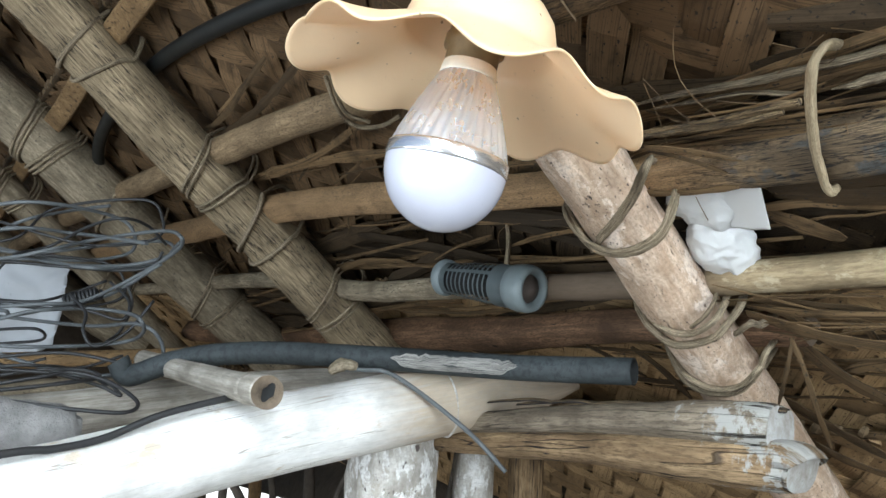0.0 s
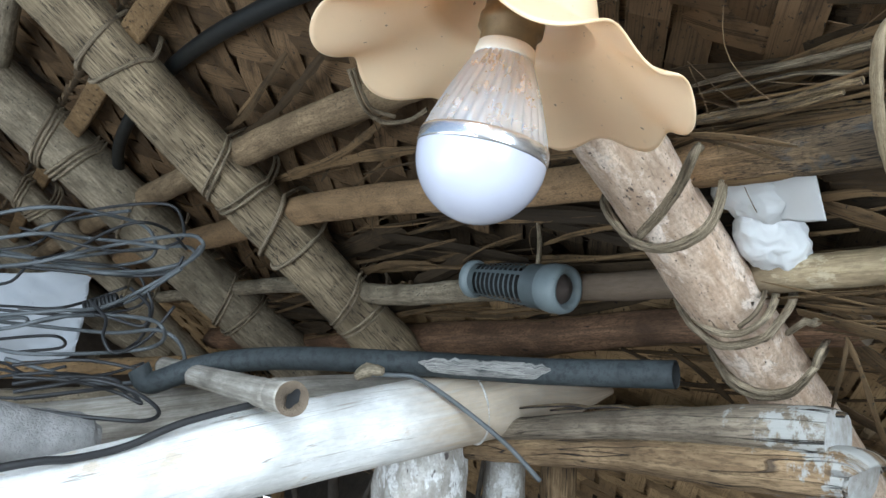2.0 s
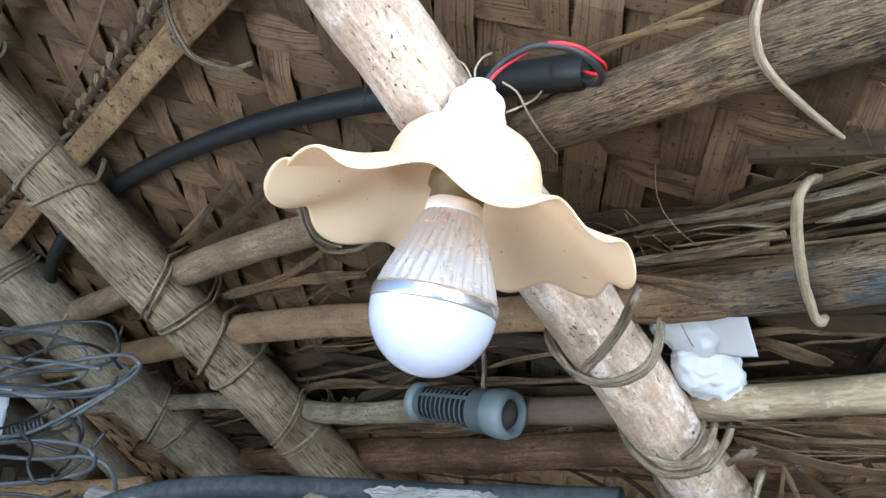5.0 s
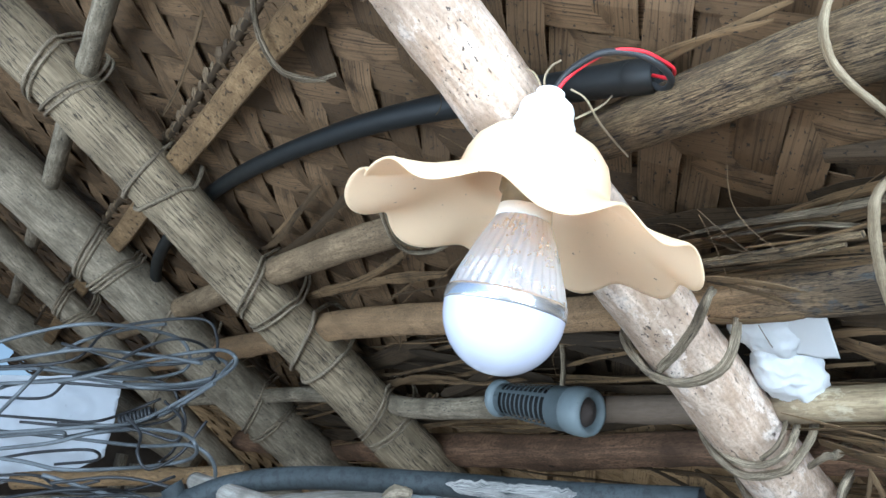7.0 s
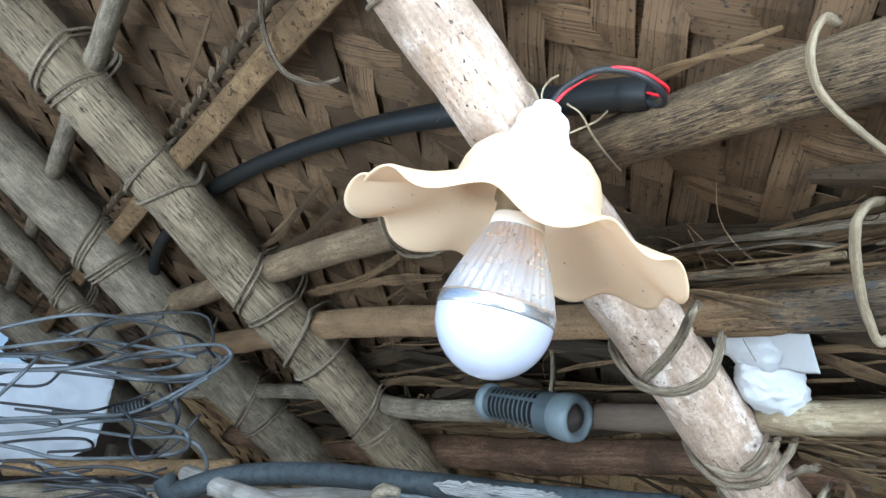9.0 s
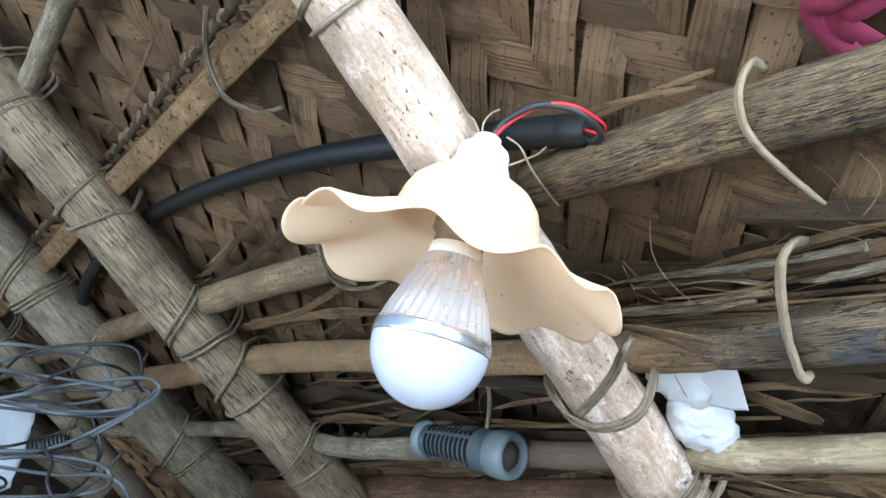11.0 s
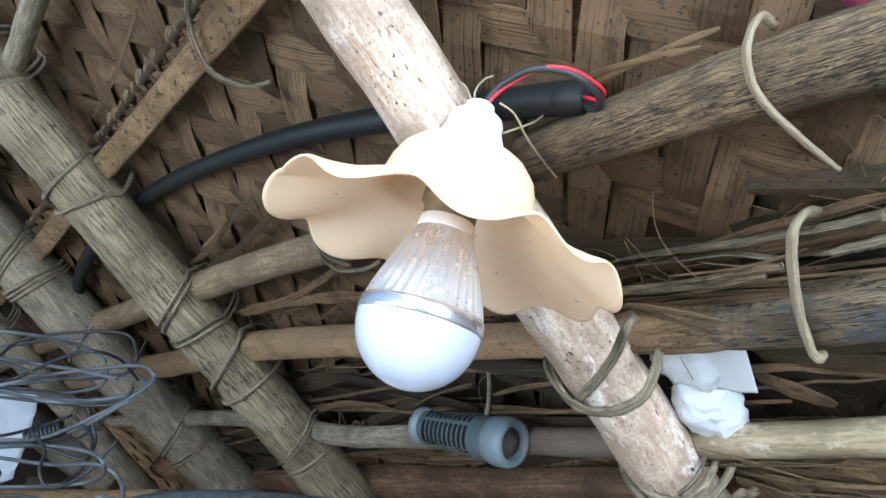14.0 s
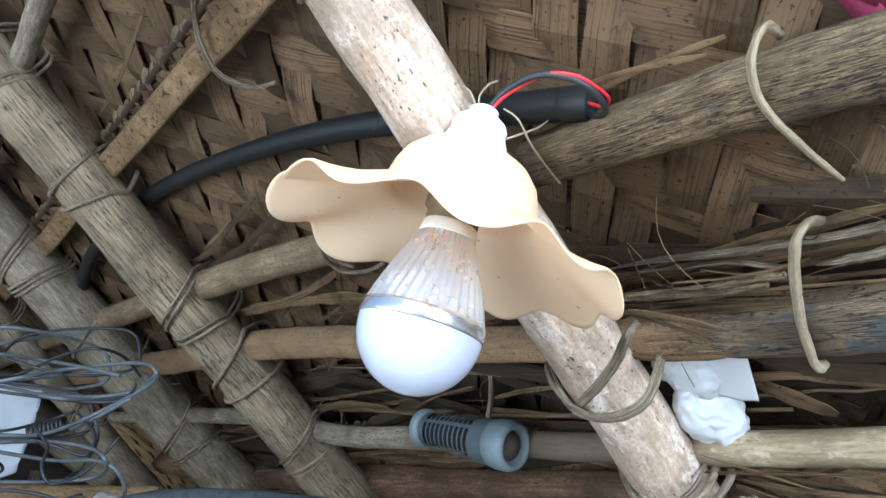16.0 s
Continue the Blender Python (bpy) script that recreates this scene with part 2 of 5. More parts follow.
M_PLATE_G = wood("weathered_grey_timber", (0.30, 0.245, 0.18), (0.16, 0.125, 0.09), (0.025, 0.02, 0.017), 330, 8, 24, 0.39, 0.85, 1.3, paint=9.190, line=(150, 4, 0.010))
M_CREAMW = wood("peeling_yellowish_bark", (0.38, 0.295, 0.18), (0.22, 0.16, 0.095), (0.06, 0.05, 0.035), 180, 10, 26, 0.3, 0.75, 0.6,
                patch=(0.45, 0.37, 0.25), patch_at=0.55, fine_amt=0.4, past=(7.37, (0.17, 0.125, 0.09)))
M_LIME = wood("limewashed_wood", (0.88, 0.87, 0.85), (0.80, 0.78, 0.73), (0.40, 0.36, 0.31), 160, 9, 20, 0.31, 0.7, 0.5, patch=(0.62, 0.53, 0.42), patch_at=0.575, fine_amt=0.22,
              past=(10.565, (0.56, 0.46, 0.35)), line=(130, 2.2, 0.005))
M_LIME_OLD = wood("worn_limewash", (0.60, 0.58, 0.54), (0.42, 0.38, 0.33), (0.12, 0.10, 0.09), 110, 40, 34, 0.35, 0.85, 0.8,
                  patch=(0.70, 0.69, 0.67), patch_at=0.5, fine_amt=0.3)
M_ROPE = wood("dry_vine_lashing", (0.46, 0.37, 0.255), (0.17, 0.128, 0.083), (0.045, 0.038, 0.03), 1500, 40, 40, 0.4, 0.8, 0.8)
M_SPLIT = wood("split_pale_bark", (0.40, 0.32, 0.215), (0.13, 0.095, 0.06), (0.03, 0.024, 0.02), 700, 16, 40, 0.40, 0.8, 1.2, line=(700, 14, 0.02))
M_VINE = wood("pale_cane_strip", (0.46, 0.37, 0.24), (0.28, 0.21, 0.13), (0.09, 0.065, 0.045), 900, 30, 30, 0.33, 0.6, 0.6)
M_LEAF = leaf("plaited_palm_leaf", (0.158, 0.096, 0.049), (0.074, 0.044, 0.022), (0.03, 0.024, 0.018))
# darker copy of the mat leaf, carries the shade of the recess
M_LEAF_SHADED = leaf("shaded_palm_leaf", (0.088, 0.058, 0.033), (0.040, 0.027, 0.016), (0.015, 0.012, 0.01))
# lighter copy of the mat leaf, brightened for light coming in low
M_LEAF_LIT = leaf("lit_tan_palm_leaf", (0.45, 0.300, 0.155), (0.24, 0.152, 0.078), (0.04, 0.03, 0.02))
M_STRAW = leaf("loose_dry_leaf", (0.165, 0.104, 0.052), (0.050, 0.032, 0.017), (0.03, 0.024, 0.018))
M_FOLD = leaf("folded_leaf_end", (0.17, 0.118, 0.068), (0.08, 0.052, 0.029), (0.04, 0.03, 0.02))
# broad dry leaf, colour lowered to hold the shade behind the purlins
M_SHADE = leaf("broad_leaf_recess_shade", (0.065, 0.043, 0.024), (0.028, 0.019, 0.011), (0.018, 0.014, 0.011))
M_CREAM = plain("cream_plastic", (0.95, 0.745, 0.49), 0.38, var=0.05, size=25, bump=0.05)
nd, lk = M_CREAM.node_tree.nodes, M_CREAM.node_tree.links
fly = noise_tex(nd, lk, nd.new("ShaderNodeTexCoord").outputs["Object"], (1, 1, 1), 330, 1, 0.4)
under_paint = nd["Principled BSDF"].inputs["Base Color"].links[0].from_socket
lk.new(mixed(nd, lk, ramp_fac(nd, lk, fly, 0.765, 0.79), under_paint, (0.12, 0.08, 0.05)), nd["Principled BSDF"].inputs["Base Color"])
tr = nd.new("ShaderNodeBsdfTranslucent")
tr.inputs["Color"].default_value = (0.98, 0.69, 0.41, 1)
ms = nd.new("ShaderNodeMixShader")
ms.inputs[0].default_value = 0.32
lk.new(nd["Principled BSDF"].outputs[0], ms.inputs[1])
lk.new(tr.outputs[0], ms.inputs[2])
lk.new(ms.outputs[0], nd["Material Output"].inputs["Surface"])
M_WHITE = plain("white_plastic", (0.90, 0.90, 0.90), 0.35, var=0.06, size=30, bump=0.05)
M_COLLAR = plain("cream_collar", (0.80, 0.72, 0.60), 0.45, var=0.10, size=160)
M_ALU = plain("brushed_aluminium", (0.82, 0.90, 1.0), 0.26, 0.80, var=0.05, size=80, bump=0.05)
M_BAND = plain("bright_metal_band", (0.80, 0.80, 0.82), 0.20, 0.9, var=0.05, size=80, bump=0.03)
M_MILK = plain("milky_diffuser", (0.47, 0.475, 0.545), 0.14, var=0.03, size=40, bump=0.02)
M_BRASS = plain("dull_brass", (0.20, 0.125, 0.055), 0.5, 0.4, var=0.3, size=120)
M_PVC = wood("dusty_grey_conduit", (0.056, 0.064, 0.067), (0.043, 0.050, 0.052), (0.012, 0.014, 0.014), 60, 16, 20, 0.25, 0.55, 0.15)
M_SCUFF = wood("scraped_conduit", (0.46, 0.44, 0.41), (0.27, 0.26, 0.24), (0.05, 0.055, 0.055), 1100, 16, 30, 0.45, 0.8, 0.6)
M_BLACKPIPE = plain("black_conduit", (0.006, 0.007, 0.007), 0.48, var=0.2, size=50)
# near-black paints the shade inside pipe bores, stub hollow and canister
M_DARK = plain("hollow_shade_black", (0.012, 0.012, 0.012), 0.9)
M_CAN = plain("grey_blue_plastic", (0.135, 0.162, 0.168), 0.45, var=0.15, size=60)
M_CANIN = plain("brown_core", (0.055, 0.04, 0.032), 0.8, var=0.3, size=120)
M_WIRE = plain("dusty_grey_cable", (0.10, 0.108, 0.112), 0.55, var=0.35, size=60)
M_WIREB = plain("dark_cable", (0.022, 0.022, 0.023), 0.5, var=0.3, size=60)
M_REDW = plain("red_insulation", (0.60, 0.02, 0.03), 0.4, var=0.1)
M_PINK = plain("pink_cloth", (0.22, 0.02, 0.055), 0.8, var=0.3, size=90, bump=0.4)
M_SHEET = plain("white_tarpaulin", (0.52, 0.545, 0.58), 0.6, var=0.06, size=12, bump=0.2)
M_SOIL = plain("dry_earth", (0.20, 0.19, 0.17), 0.95, var=0.25, size=2.5, bump=0.6, dist=0.01)
M_OUTER = plain("dark_thatch_backing", (0.07, 0.05, 0.032), 0.95, var=0.4, size=40, bump=0.8, dist=0.004)
M_LOG = plain("grey_log_end", (0.26, 0.25, 0.24), 0.9, var=0.4, size=70, bump=0.8, dist=0.003)
M_ENDPAINT = plain("worn_white_end", (0.42, 0.415, 0.40), 0.9, var=0.4, size=70, bump=0.9, dist=0.002, tint=(0.24, 0.205, 0.165))
M_BARK = plain("dark_branch_bark", (0.07, 0.055, 0.042), 0.9, var=0.4, size=70, bump=0.8, dist=0.003)
M_HAZE, nd, lk, b = material("bright_haze", 1.0)
b.inputs["Base Color"].default_value = (0.8, 0.82, 0.84, 1)
b.inputs["Emission Color"].default_value, b.inputs["Emission Strength"].default_value = (0.93, 0.97, 1.0, 1), 0.7
M_CUT = plain("cut_wood_end", (0.20, 0.15, 0.105), 0.9, var=0.4, size=90, bump=0.8, dist=0.002)

m, nd, lk, b = material("thin_white_plastic_film", 0.3)
b.inputs["Base Color"].default_value = (0.84, 0.84, 0.83, 1)
b.inputs["Transmission Weight"].default_value = 0.0
tr = nd.new("ShaderNodeBsdfTranslucent")
tr.inputs["Color"].default_value = (0.62, 0.64, 0.66, 1)
ms = nd.new("ShaderNodeMixShader")
ms.inputs[0].default_value = 0.33
lk.new(b.outputs[0], ms.inputs[1])
lk.new(tr.outputs[0], ms.inputs[2])
lk.new(ms.outputs[0], nd["Material Output"].inputs["Surface"])
cr = noise_tex(nd, lk, nd.new("ShaderNodeTexCoord").outputs["Object"], (1, 1, 1), 70, 2, 0.5)
bp = nd.new("ShaderNodeBump")
bp.inputs["Strength"].default_value, bp.inputs["Distance"].default_value = 0.5, 0.002
lk.new(cr.outputs["Fac"], bp.inputs["Height"])
lk.new(bp.outputs["Normal"], b.inputs["Normal"])
M_FILM = m


# ---- builders ----
def part(name, bm, mat, parent=None, label="", smooth=True):
    me = bpy.data.meshes.new(name)
    bm.to_mesh(me)
    bm.free()
    me.materials.append(mat)
    if smooth:
        me.polygons.foreach_set("use_smooth", [p.material_index == 0 for p in me.polygons])
    ob = new(name, me)
    if parent:
        ob.parent = parent
    if label:
        ob["label"] = label
    return ob


def empty(name, at, label, category, group=""):
    e = new(name)
    e.location = at
    return tagged(e, label, category, group)


def under(ob, parent):
    """Make a mesh that stands in world places a part of a thing with its own base."""
    ob.parent = parent
    ob.matrix_parent_inverse = Matrix.Translation(parent.location).inverted()
    return ob


def spline(pts, n=8):
    """A smooth curve through the points."""
    p = [Vector(q) for q in pts]
    p = [p[0] * 2 - p[1]] + p + [p[-1] * 2 - p[-2]]
    out = []
    for i in range(1, len(p) - 2):
        a, b_, c, d = p[i - 1:i + 3]
        for k in range(n):
            t = k / n
            out.append(0.5 * ((2 * b_) + (c - a) * t + (2 * a - 5 * b_ + 4 * c - d) * t * t + (3 * b_ - a - 3 * c + d) * t ** 3))
    return out + [p[-2]]


def tube(bm, pts, radii, segs=12, wobble=0.0, seed=0.0, caps=True, cap_in=0.0, flat=1.0, grain=40.0, boxy=0.0, wide=1.0, ref=(0, 0, 1)):
    """A round member along pts: radii one number or one a point; UV in metres, around and along."""
    uvl = bm.loops.layers.uv.verify()
    pts = [Vector(p) for p in pts]
    n = len(pts)
    rad = [radii] * n if isinstance(radii, (int, float)) else list(radii)
    if len(rad) != n:
        rad = [rad[0] + (rad[-1] - rad[0]) * i / (n - 1) for i in range(n)] if len(rad) == 2 else \
            [float(np.interp(i / (n - 1), np.linspace(0, 1, len(rad)), rad)) for i in range(n)]
    tan = [(pts[min(i + 1, n - 1)] - pts[max(i - 1, 0)]).normalized() for i in range(n)]
    side = tan[0].orthogonal().normalized()
    rings, lens, run = [], [], 0.0
    for i in range(n):
        side = (side - tan[i] * side.dot(tan[i])).normalized()
        up = tan[i].cross(side)
        if i:
            run += (pts[i] - pts[i - 1]).length
        lens.append(run)
        ring = []
        for k in range(segs):
            a = 2 * math.pi * k / segs
            way = side * math.cos(a) + up * math.sin(a) * flat
            if boxy:
                level = tan[i].cross(Vector(ref)).normalized()
                over = level.cross(tan[i])
                e = 1 - boxy * 0.6
                ca_, sa_ = math.cos(a), math.sin(a)
                way = level * math.copysign(abs(ca_) ** e, ca_) * wide + over * math.copysign(abs(sa_) ** e, sa_) * flat
            r = rad[i]
            if wobble:
                q = pts[i] + way * r
                r *= 1 + wobble * (noise.noise(q * grain + Vector((seed, 0, 0))) + 0.6 * noise.noise(q * grain * 3.1 + Vector((0, seed, 0))))
            ring.append(bm.verts.new(pts[i] + way * r))
        rings.append(ring)
    for i in range(n - 1):
        c = 2 * math.pi * sum(rad) / n
        for k in range(segs):
            f = bm.faces.new((rings[i][k], rings[i][(k + 1) % segs], rings[i + 1][(k + 1) % segs], rings[i + 1][k]))
            for lp, (uu, vv) in zip(f.loops, ((k, i), (k + 1, i), (k + 1, i + 1), (k, i + 1))):
                lp[uvl].uv = (uu / segs * c + seed * 0.37, lens[vv] + seed)
    if caps:
        for ring, i, s in ((rings[0], 0, -1), (rings[-1], n - 1, 1)):
            mid = bm.verts.new(pts[i] - tan[i] * s * cap_in)
            for k in range(segs):
                q = (ring[(k + 1) % segs], ring[k], mid) if s < 0 else (ring[k], ring[(k + 1) % segs], mid)
                f = bm.faces.new(q)
                f.material_index = 1
                for lp in f.loops:
                    lp[uvl].uv = ((lp.vert.co.x + lp.vert.co.z) * 0.6 + seed, lp.vert.co.y + lp.vert.co.z * 0.7 + seed - 1.6)
    return bm


def lathe(bm, prof, axis, base, segs=48, shape=None):
    """Turn a profile of (radius, height) round an axis from a base; shape(angle, r, h) may move a point."""
    ax = Vector(axis).normalized()
    front = (Vector((0, -1, 0)) - ax * ax.dot(Vector((0, -1, 0)))).normalized()
    right = front.cross(ax) * -1
    rings = []
    for r, h in prof:
        ring = []
        for k in range(segs):
            a = 2 * math.pi * k / segs
            rr, hh = shape(a, r, h) if shape else (r, h)
            ring.append(bm.verts.new(Vector(base) + ax * hh + (front * math.cos(a) + right * math.sin(a)) * rr))
        rings.append(ring)
    for i in range(len(rings) - 1):
        for k in range(segs):
            bm.faces.new((rings[i][k], rings[i][(k + 1) % segs], rings[i + 1][(k + 1) % segs], rings[i + 1][k]))
    return rings


def blade(bm, pts, width, normal, thick=0.0007, fold=0.25, taper=True):
    """A dry leaf strip along pts, creased down its middle."""
    uvl = bm.loops.layers.uv.verify()
    n = len(pts)
    rows, run = [], 0.0
    off = random.random() * 5
    for i, p in enumerate(pts):
        t = (pts[min(i + 1, n - 1)] - pts[max(i - 1, 0)]).normalized()
        s = t.cross(Vector(normal)).normalized()
        m_ = s.cross(t).normalized()
        x = i / (n - 1)
        wd = width * 0.5 * (1 + 0.45 * noise.noise(Vector((run * 60 + off * 9, width * 900, off)))) * (min(1, 0.6 + 3 * x, 0.45 + 4 * (1 - x)) if taper else 1)
        if i:
            run += (p - pts[i - 1]).length
        top = [p + s * wd * k + m_ * (fold * wd * (1 - abs(k))) for k in (-1, 0, 1)]
        rows.append(([bm.verts.new(q) for q in top], [bm.verts.new(q - m_ * thick) for q in top], run, wd))
    for (a, a2, l0, w0), (b_, b2, l1, w1) in zip(rows, rows[1:]):
        for k in (0, 1):
            for v, lo in (((a[k], a[k + 1], b_[k + 1], b_[k]), 1), ((a2[k + 1], a2[k], b2[k], b2[k + 1]), -1)):
                f = bm.faces.new(v)
                us = ((k - 1) * w0, k * w0, k * w1, (k - 1) * w1)
                us = us if lo > 0 else (us[1], us[0], us[3], us[2])
                for lp, uu, vv in zip(f.loops, us, (l0, l0, l1, l1)):
                    lp[uvl].uv = (uu + off, vv + off)
        bm.faces.new((a[0], b_[0], b2[0], a2[0]))
        bm.faces.new((b_[2], a[2], a2[2], b2[2]))
    return bm


def straight(a, b_, n):
    a, b_ = Vector(a), Vector(b_)
    return [a + (b_ - a) * i / (n - 1) for i in range(n)]


def pole(name, pts, radii, mat, label, category, group="", wobble=0.05, seed=0.0, segs=20, steps=40, flat=1.0, bend=0.0, boxy=0.0, kind="", grain=40.0, cut=None):
    path = straight(pts[0], pts[1], steps) if len(pts) == 2 else spline(pts, max(4, steps // len(pts)))
    if bend:
        path = [p + Vector((noise.noise(p * 6 + Vector((seed, 1, 2))), noise.noise(p * 6 + Vector((3, seed, 2))), noise.noise(p * 6 + Vector((5, 1, seed))))) * bend for p in path]
    ob = part(name, tube(bmesh.new(), path, radii, segs, wobble, seed, flat=flat, cap_in=-0.001, grain=grain, boxy=boxy, ref=NV), mat)
    if cut:
        ob.data.materials.append(cut)
    return tagged(ob, label, category, group, kind)


# ---- ground ----
bm = bmesh.new()
bmesh.ops.create_grid(bm, x_segments=40, y_segments=40, size=60)
for v in bm.verts:
    v.co.z = 0.05 * noise.noise(v.co * 0.2) - 0.05
ground = tagged(part("ground", bm, M_SOIL), "dry bare earth round the hut", "ground", kind="structure")

# ---- rafters: (u0, w0) to (u1, w1) on the slope, axis height n, end radii ----
RAFTERS = {
    "R": (-0.62, -0.304, 0.52, -0.111, 0.0185, 0.0195, 0.0262),
    "A": (-0.70, 0.118, 0.27, 0.329, 0.0255, 0.026, 0.0315),
    "B": (-0.70, 0.474, 0.30, 0.664, 0.031, 0.034, 0.040),
    "C": (-0.70, 0.673, 0.24, 1.079, 0.019, 0.0215, 0.0225),
    "D": (-0.75, 1.60, 0.12, 1.30, 0.037, 0.045, 0.040),
}
for key, mat, label in (("R", M_PALE, "pale peeling round rafter pole with dark specks"),
                        ("A", M_GREY, "grey ribbed round rafter pole under the thatch"),
                        ("B", M_GREY2, "dusty grey round rafter pole under the thatch"),
                        ("C", M_GREY2, "thin grey rafter pole behind the cables"),
                        ("D", M_GREY2, "thick dark rafter pole at the far end")):
    u0, w0, u1, w1, n0, r0, r1 = RAFTERS[key]
    pole("rafter_pole", (rp(u0, w0, n0), rp(u1, w1, n0)), (r0, r1), mat, label, "rafter", "rafters of the roof slope",
         0.05, len(label) * 1.3, 28, 70, bend=0.004 if key != "R" else 0.002)


def on_rafter(key, s, theta, lift=0.0):
    """A place on a rafter's skin: s is its u, theta turns from the inside face (0) to the near side (90)."""
    u0, w0, u1, w1, n0, r0, r1 = RAFTERS[key]
    x = (s - u0) / (u1 - u0)
    r = r0 + (r1 - r0) * x + lift
    a = radians(theta)
    return rp(s, w0 + (w1 - w0) * x - math.sin(a) * r, n0 - math.cos(a) * r)


def lashing(key, s, da, db, turns=2, thick=0.0022, apex=0.004, mat=M_ROPE, label="dry vine lashing tied round the rafter", spread=0.006):
    """A vine that goes round a rafter from one side of a batten to the other, a vee open to the near side."""
    bm = bmesh.new()
    for k in range(turns):
        o = (k - (turns - 1) / 2) * spread
        j = random.uniform(-0.003, 0.003)
        th = thick * random.uniform(0.62, 0.86)
        pts = []
        for i in range(8):
            x = i / 7
            pts.append(on_rafter(key, s + o + da * (1 - x) ** 1.2 + j * x, 128 - 222 * x, th * 0.8 + apex * max(0, x - 0.75) * 3))
        pts.append(on_rafter(key, s + o * 0.4 + j, -112, apex + th))
        for i in range(8):
            x = 1 - i / 7
            pts.append(on_rafter(key, s + o + db * (1 - x) ** 1.2 + 0.006 * x, 128 - 222 * x, th * 0.8 + apex * max(0, x - 0.75) * 3))
        pts.append(on_rafter(key, s + o + db * 0.6, 170, 0.022))
        pts.append(on_rafter(key, s + o + da * 0.6, 172, 0.022))
        pts.append(pts[0])
        tube(bm, spline(pts, 4), th, 7, 0.12, k * 3.1 + s, caps=False, grain=300)
    return tagged(part("lashing", bm, mat), label, "lashing", "lashings on the rafters")


# ---- purlins and battens over the rafters ----
def batten(pts, radii, mat, label, flat=1.0, seed=1.0, wobble=0.06, bend=0.002, steps=60, boxy=0.0):
    return pole("purlin_pole", [rp(*p) for p in pts], radii, mat, label, "purlin", "purlins under the thatch", wobble, seed, 24, steps, flat, bend, boxy, cut=M_CUT)


batten(((-0.215, -0.33, 0.044), (-0.2276, -0.152, 0.045), (-0.2487, 0.186, 0.047), (-0.2615, 0.435, 0.047), (-0.29, 1.0, 0.05), (-0.31, 1.9, 0.05)),
       (0.0095, 0.010, 0.0115, 0.012, 0.012, 0.012), M_TAN, "tan speckled flat batten tied across the rafters", seed=2.0, flat=0.5, boxy=1.15, wobble=0.035)
batten(((-0.350, -0.10, 0.045), (-0.3584, 0.089, 0.045), (-0.371, 0.451, 0.046), (-0.40, 1.3, 0.05)), (0.009, 0.0095, 0.011, 0.011), M_GREY2,
       "pale smooth thin pole across the rafters", seed=3.0)
batten(((-0.0545, -0.219, 0.052), (-0.0364, -0.333, 0.052), (-0.0221, -0.410, 0.052), (0.0, -0.56, 0.052)), (0.0133, 0.0152, 0.0167, 0.018), M_ROUGH,
       "rough grey-brown purlin ending beside the lamp", seed=4.0, wobble=0.06, boxy=0.5)
batten(((-0.055, -0.10, 0.047), (-0.075, 0.006, 0.046), (-0.107, 0.212, 0.045), (-0.139, 0.478, 0.046), (-0.20, 1.0, 0.05), (-0.28, 1.9, 0.05)),
       (0.012, 0.0134, 0.0146, 0.015, 0.014, 0.014), M_DUSTY, "dusty brown round purlin behind the lamp shade", seed=5.0)
batten(((0.115, -0.56, 0.04), (0.087, -0.322, 0.04), (0.0745, -0.245, 0.04), (0.0527, -0.114, 0.04), (-0.0218, 0.208, 0.042), (-0.053, 0.449, 0.042), (-0.12, 1.0, 0.05), (-0.2, 1.9, 0.05)),
       (0.017, 0.0142, 0.0122, 0.0108, 0.013, 0.013, 0.013, 0.013), M_ROUGH2, "long weathered purlin, grey above and tan below", seed=6.0, steps=90, boxy=0.85, wobble=0.05)
batten(((0.19, -0.56, 0.035), (0.1688, -0.264, 0.035), (0.1519, -0.117, 0.035), (0.1310, 0.0300, 0.036)),
       (0.012, 0.0108, 0.0108, 0.0108), M_CREAMW, "smooth pale purlin with peeling skin", seed=7.0)
batten(((0.1295, 0.035, 0.036), (0.1200, 0.100, 0.036), (0.1009, 0.2277, 0.036), (0.0466, 0.429, 0.04), (-0.02, 1.0, 0.05)),
       (0.0105, 0.0108, 0.0111, 0.010, 0.010), M_GREY2, "thin pale grey pole tied under the rafters", seed=7.4)
batten(((0.2238, -0.2259, 0.040), (0.2230, -0.2000, 0.042), (0.2072, -0.0870, 0.044), (0.2012, 0.1286, 0.050), (0.1809, 0.5132, 0.066), (0.1191, 1.0155, 0.066)),
       (0.0100, 0.0111, 0.0121, 0.0156, 0.019, 0.019), M_RED, "reddish brown split purlin low on the slope", seed=8.0, wobble=0.10, boxy=0.6)

# ---- plate, tie beam, posts ----
plate = empty("wall_plate", (0.18, 0.52, 1.53), "cracked weathered timber plate with whitewashed end", "beam")
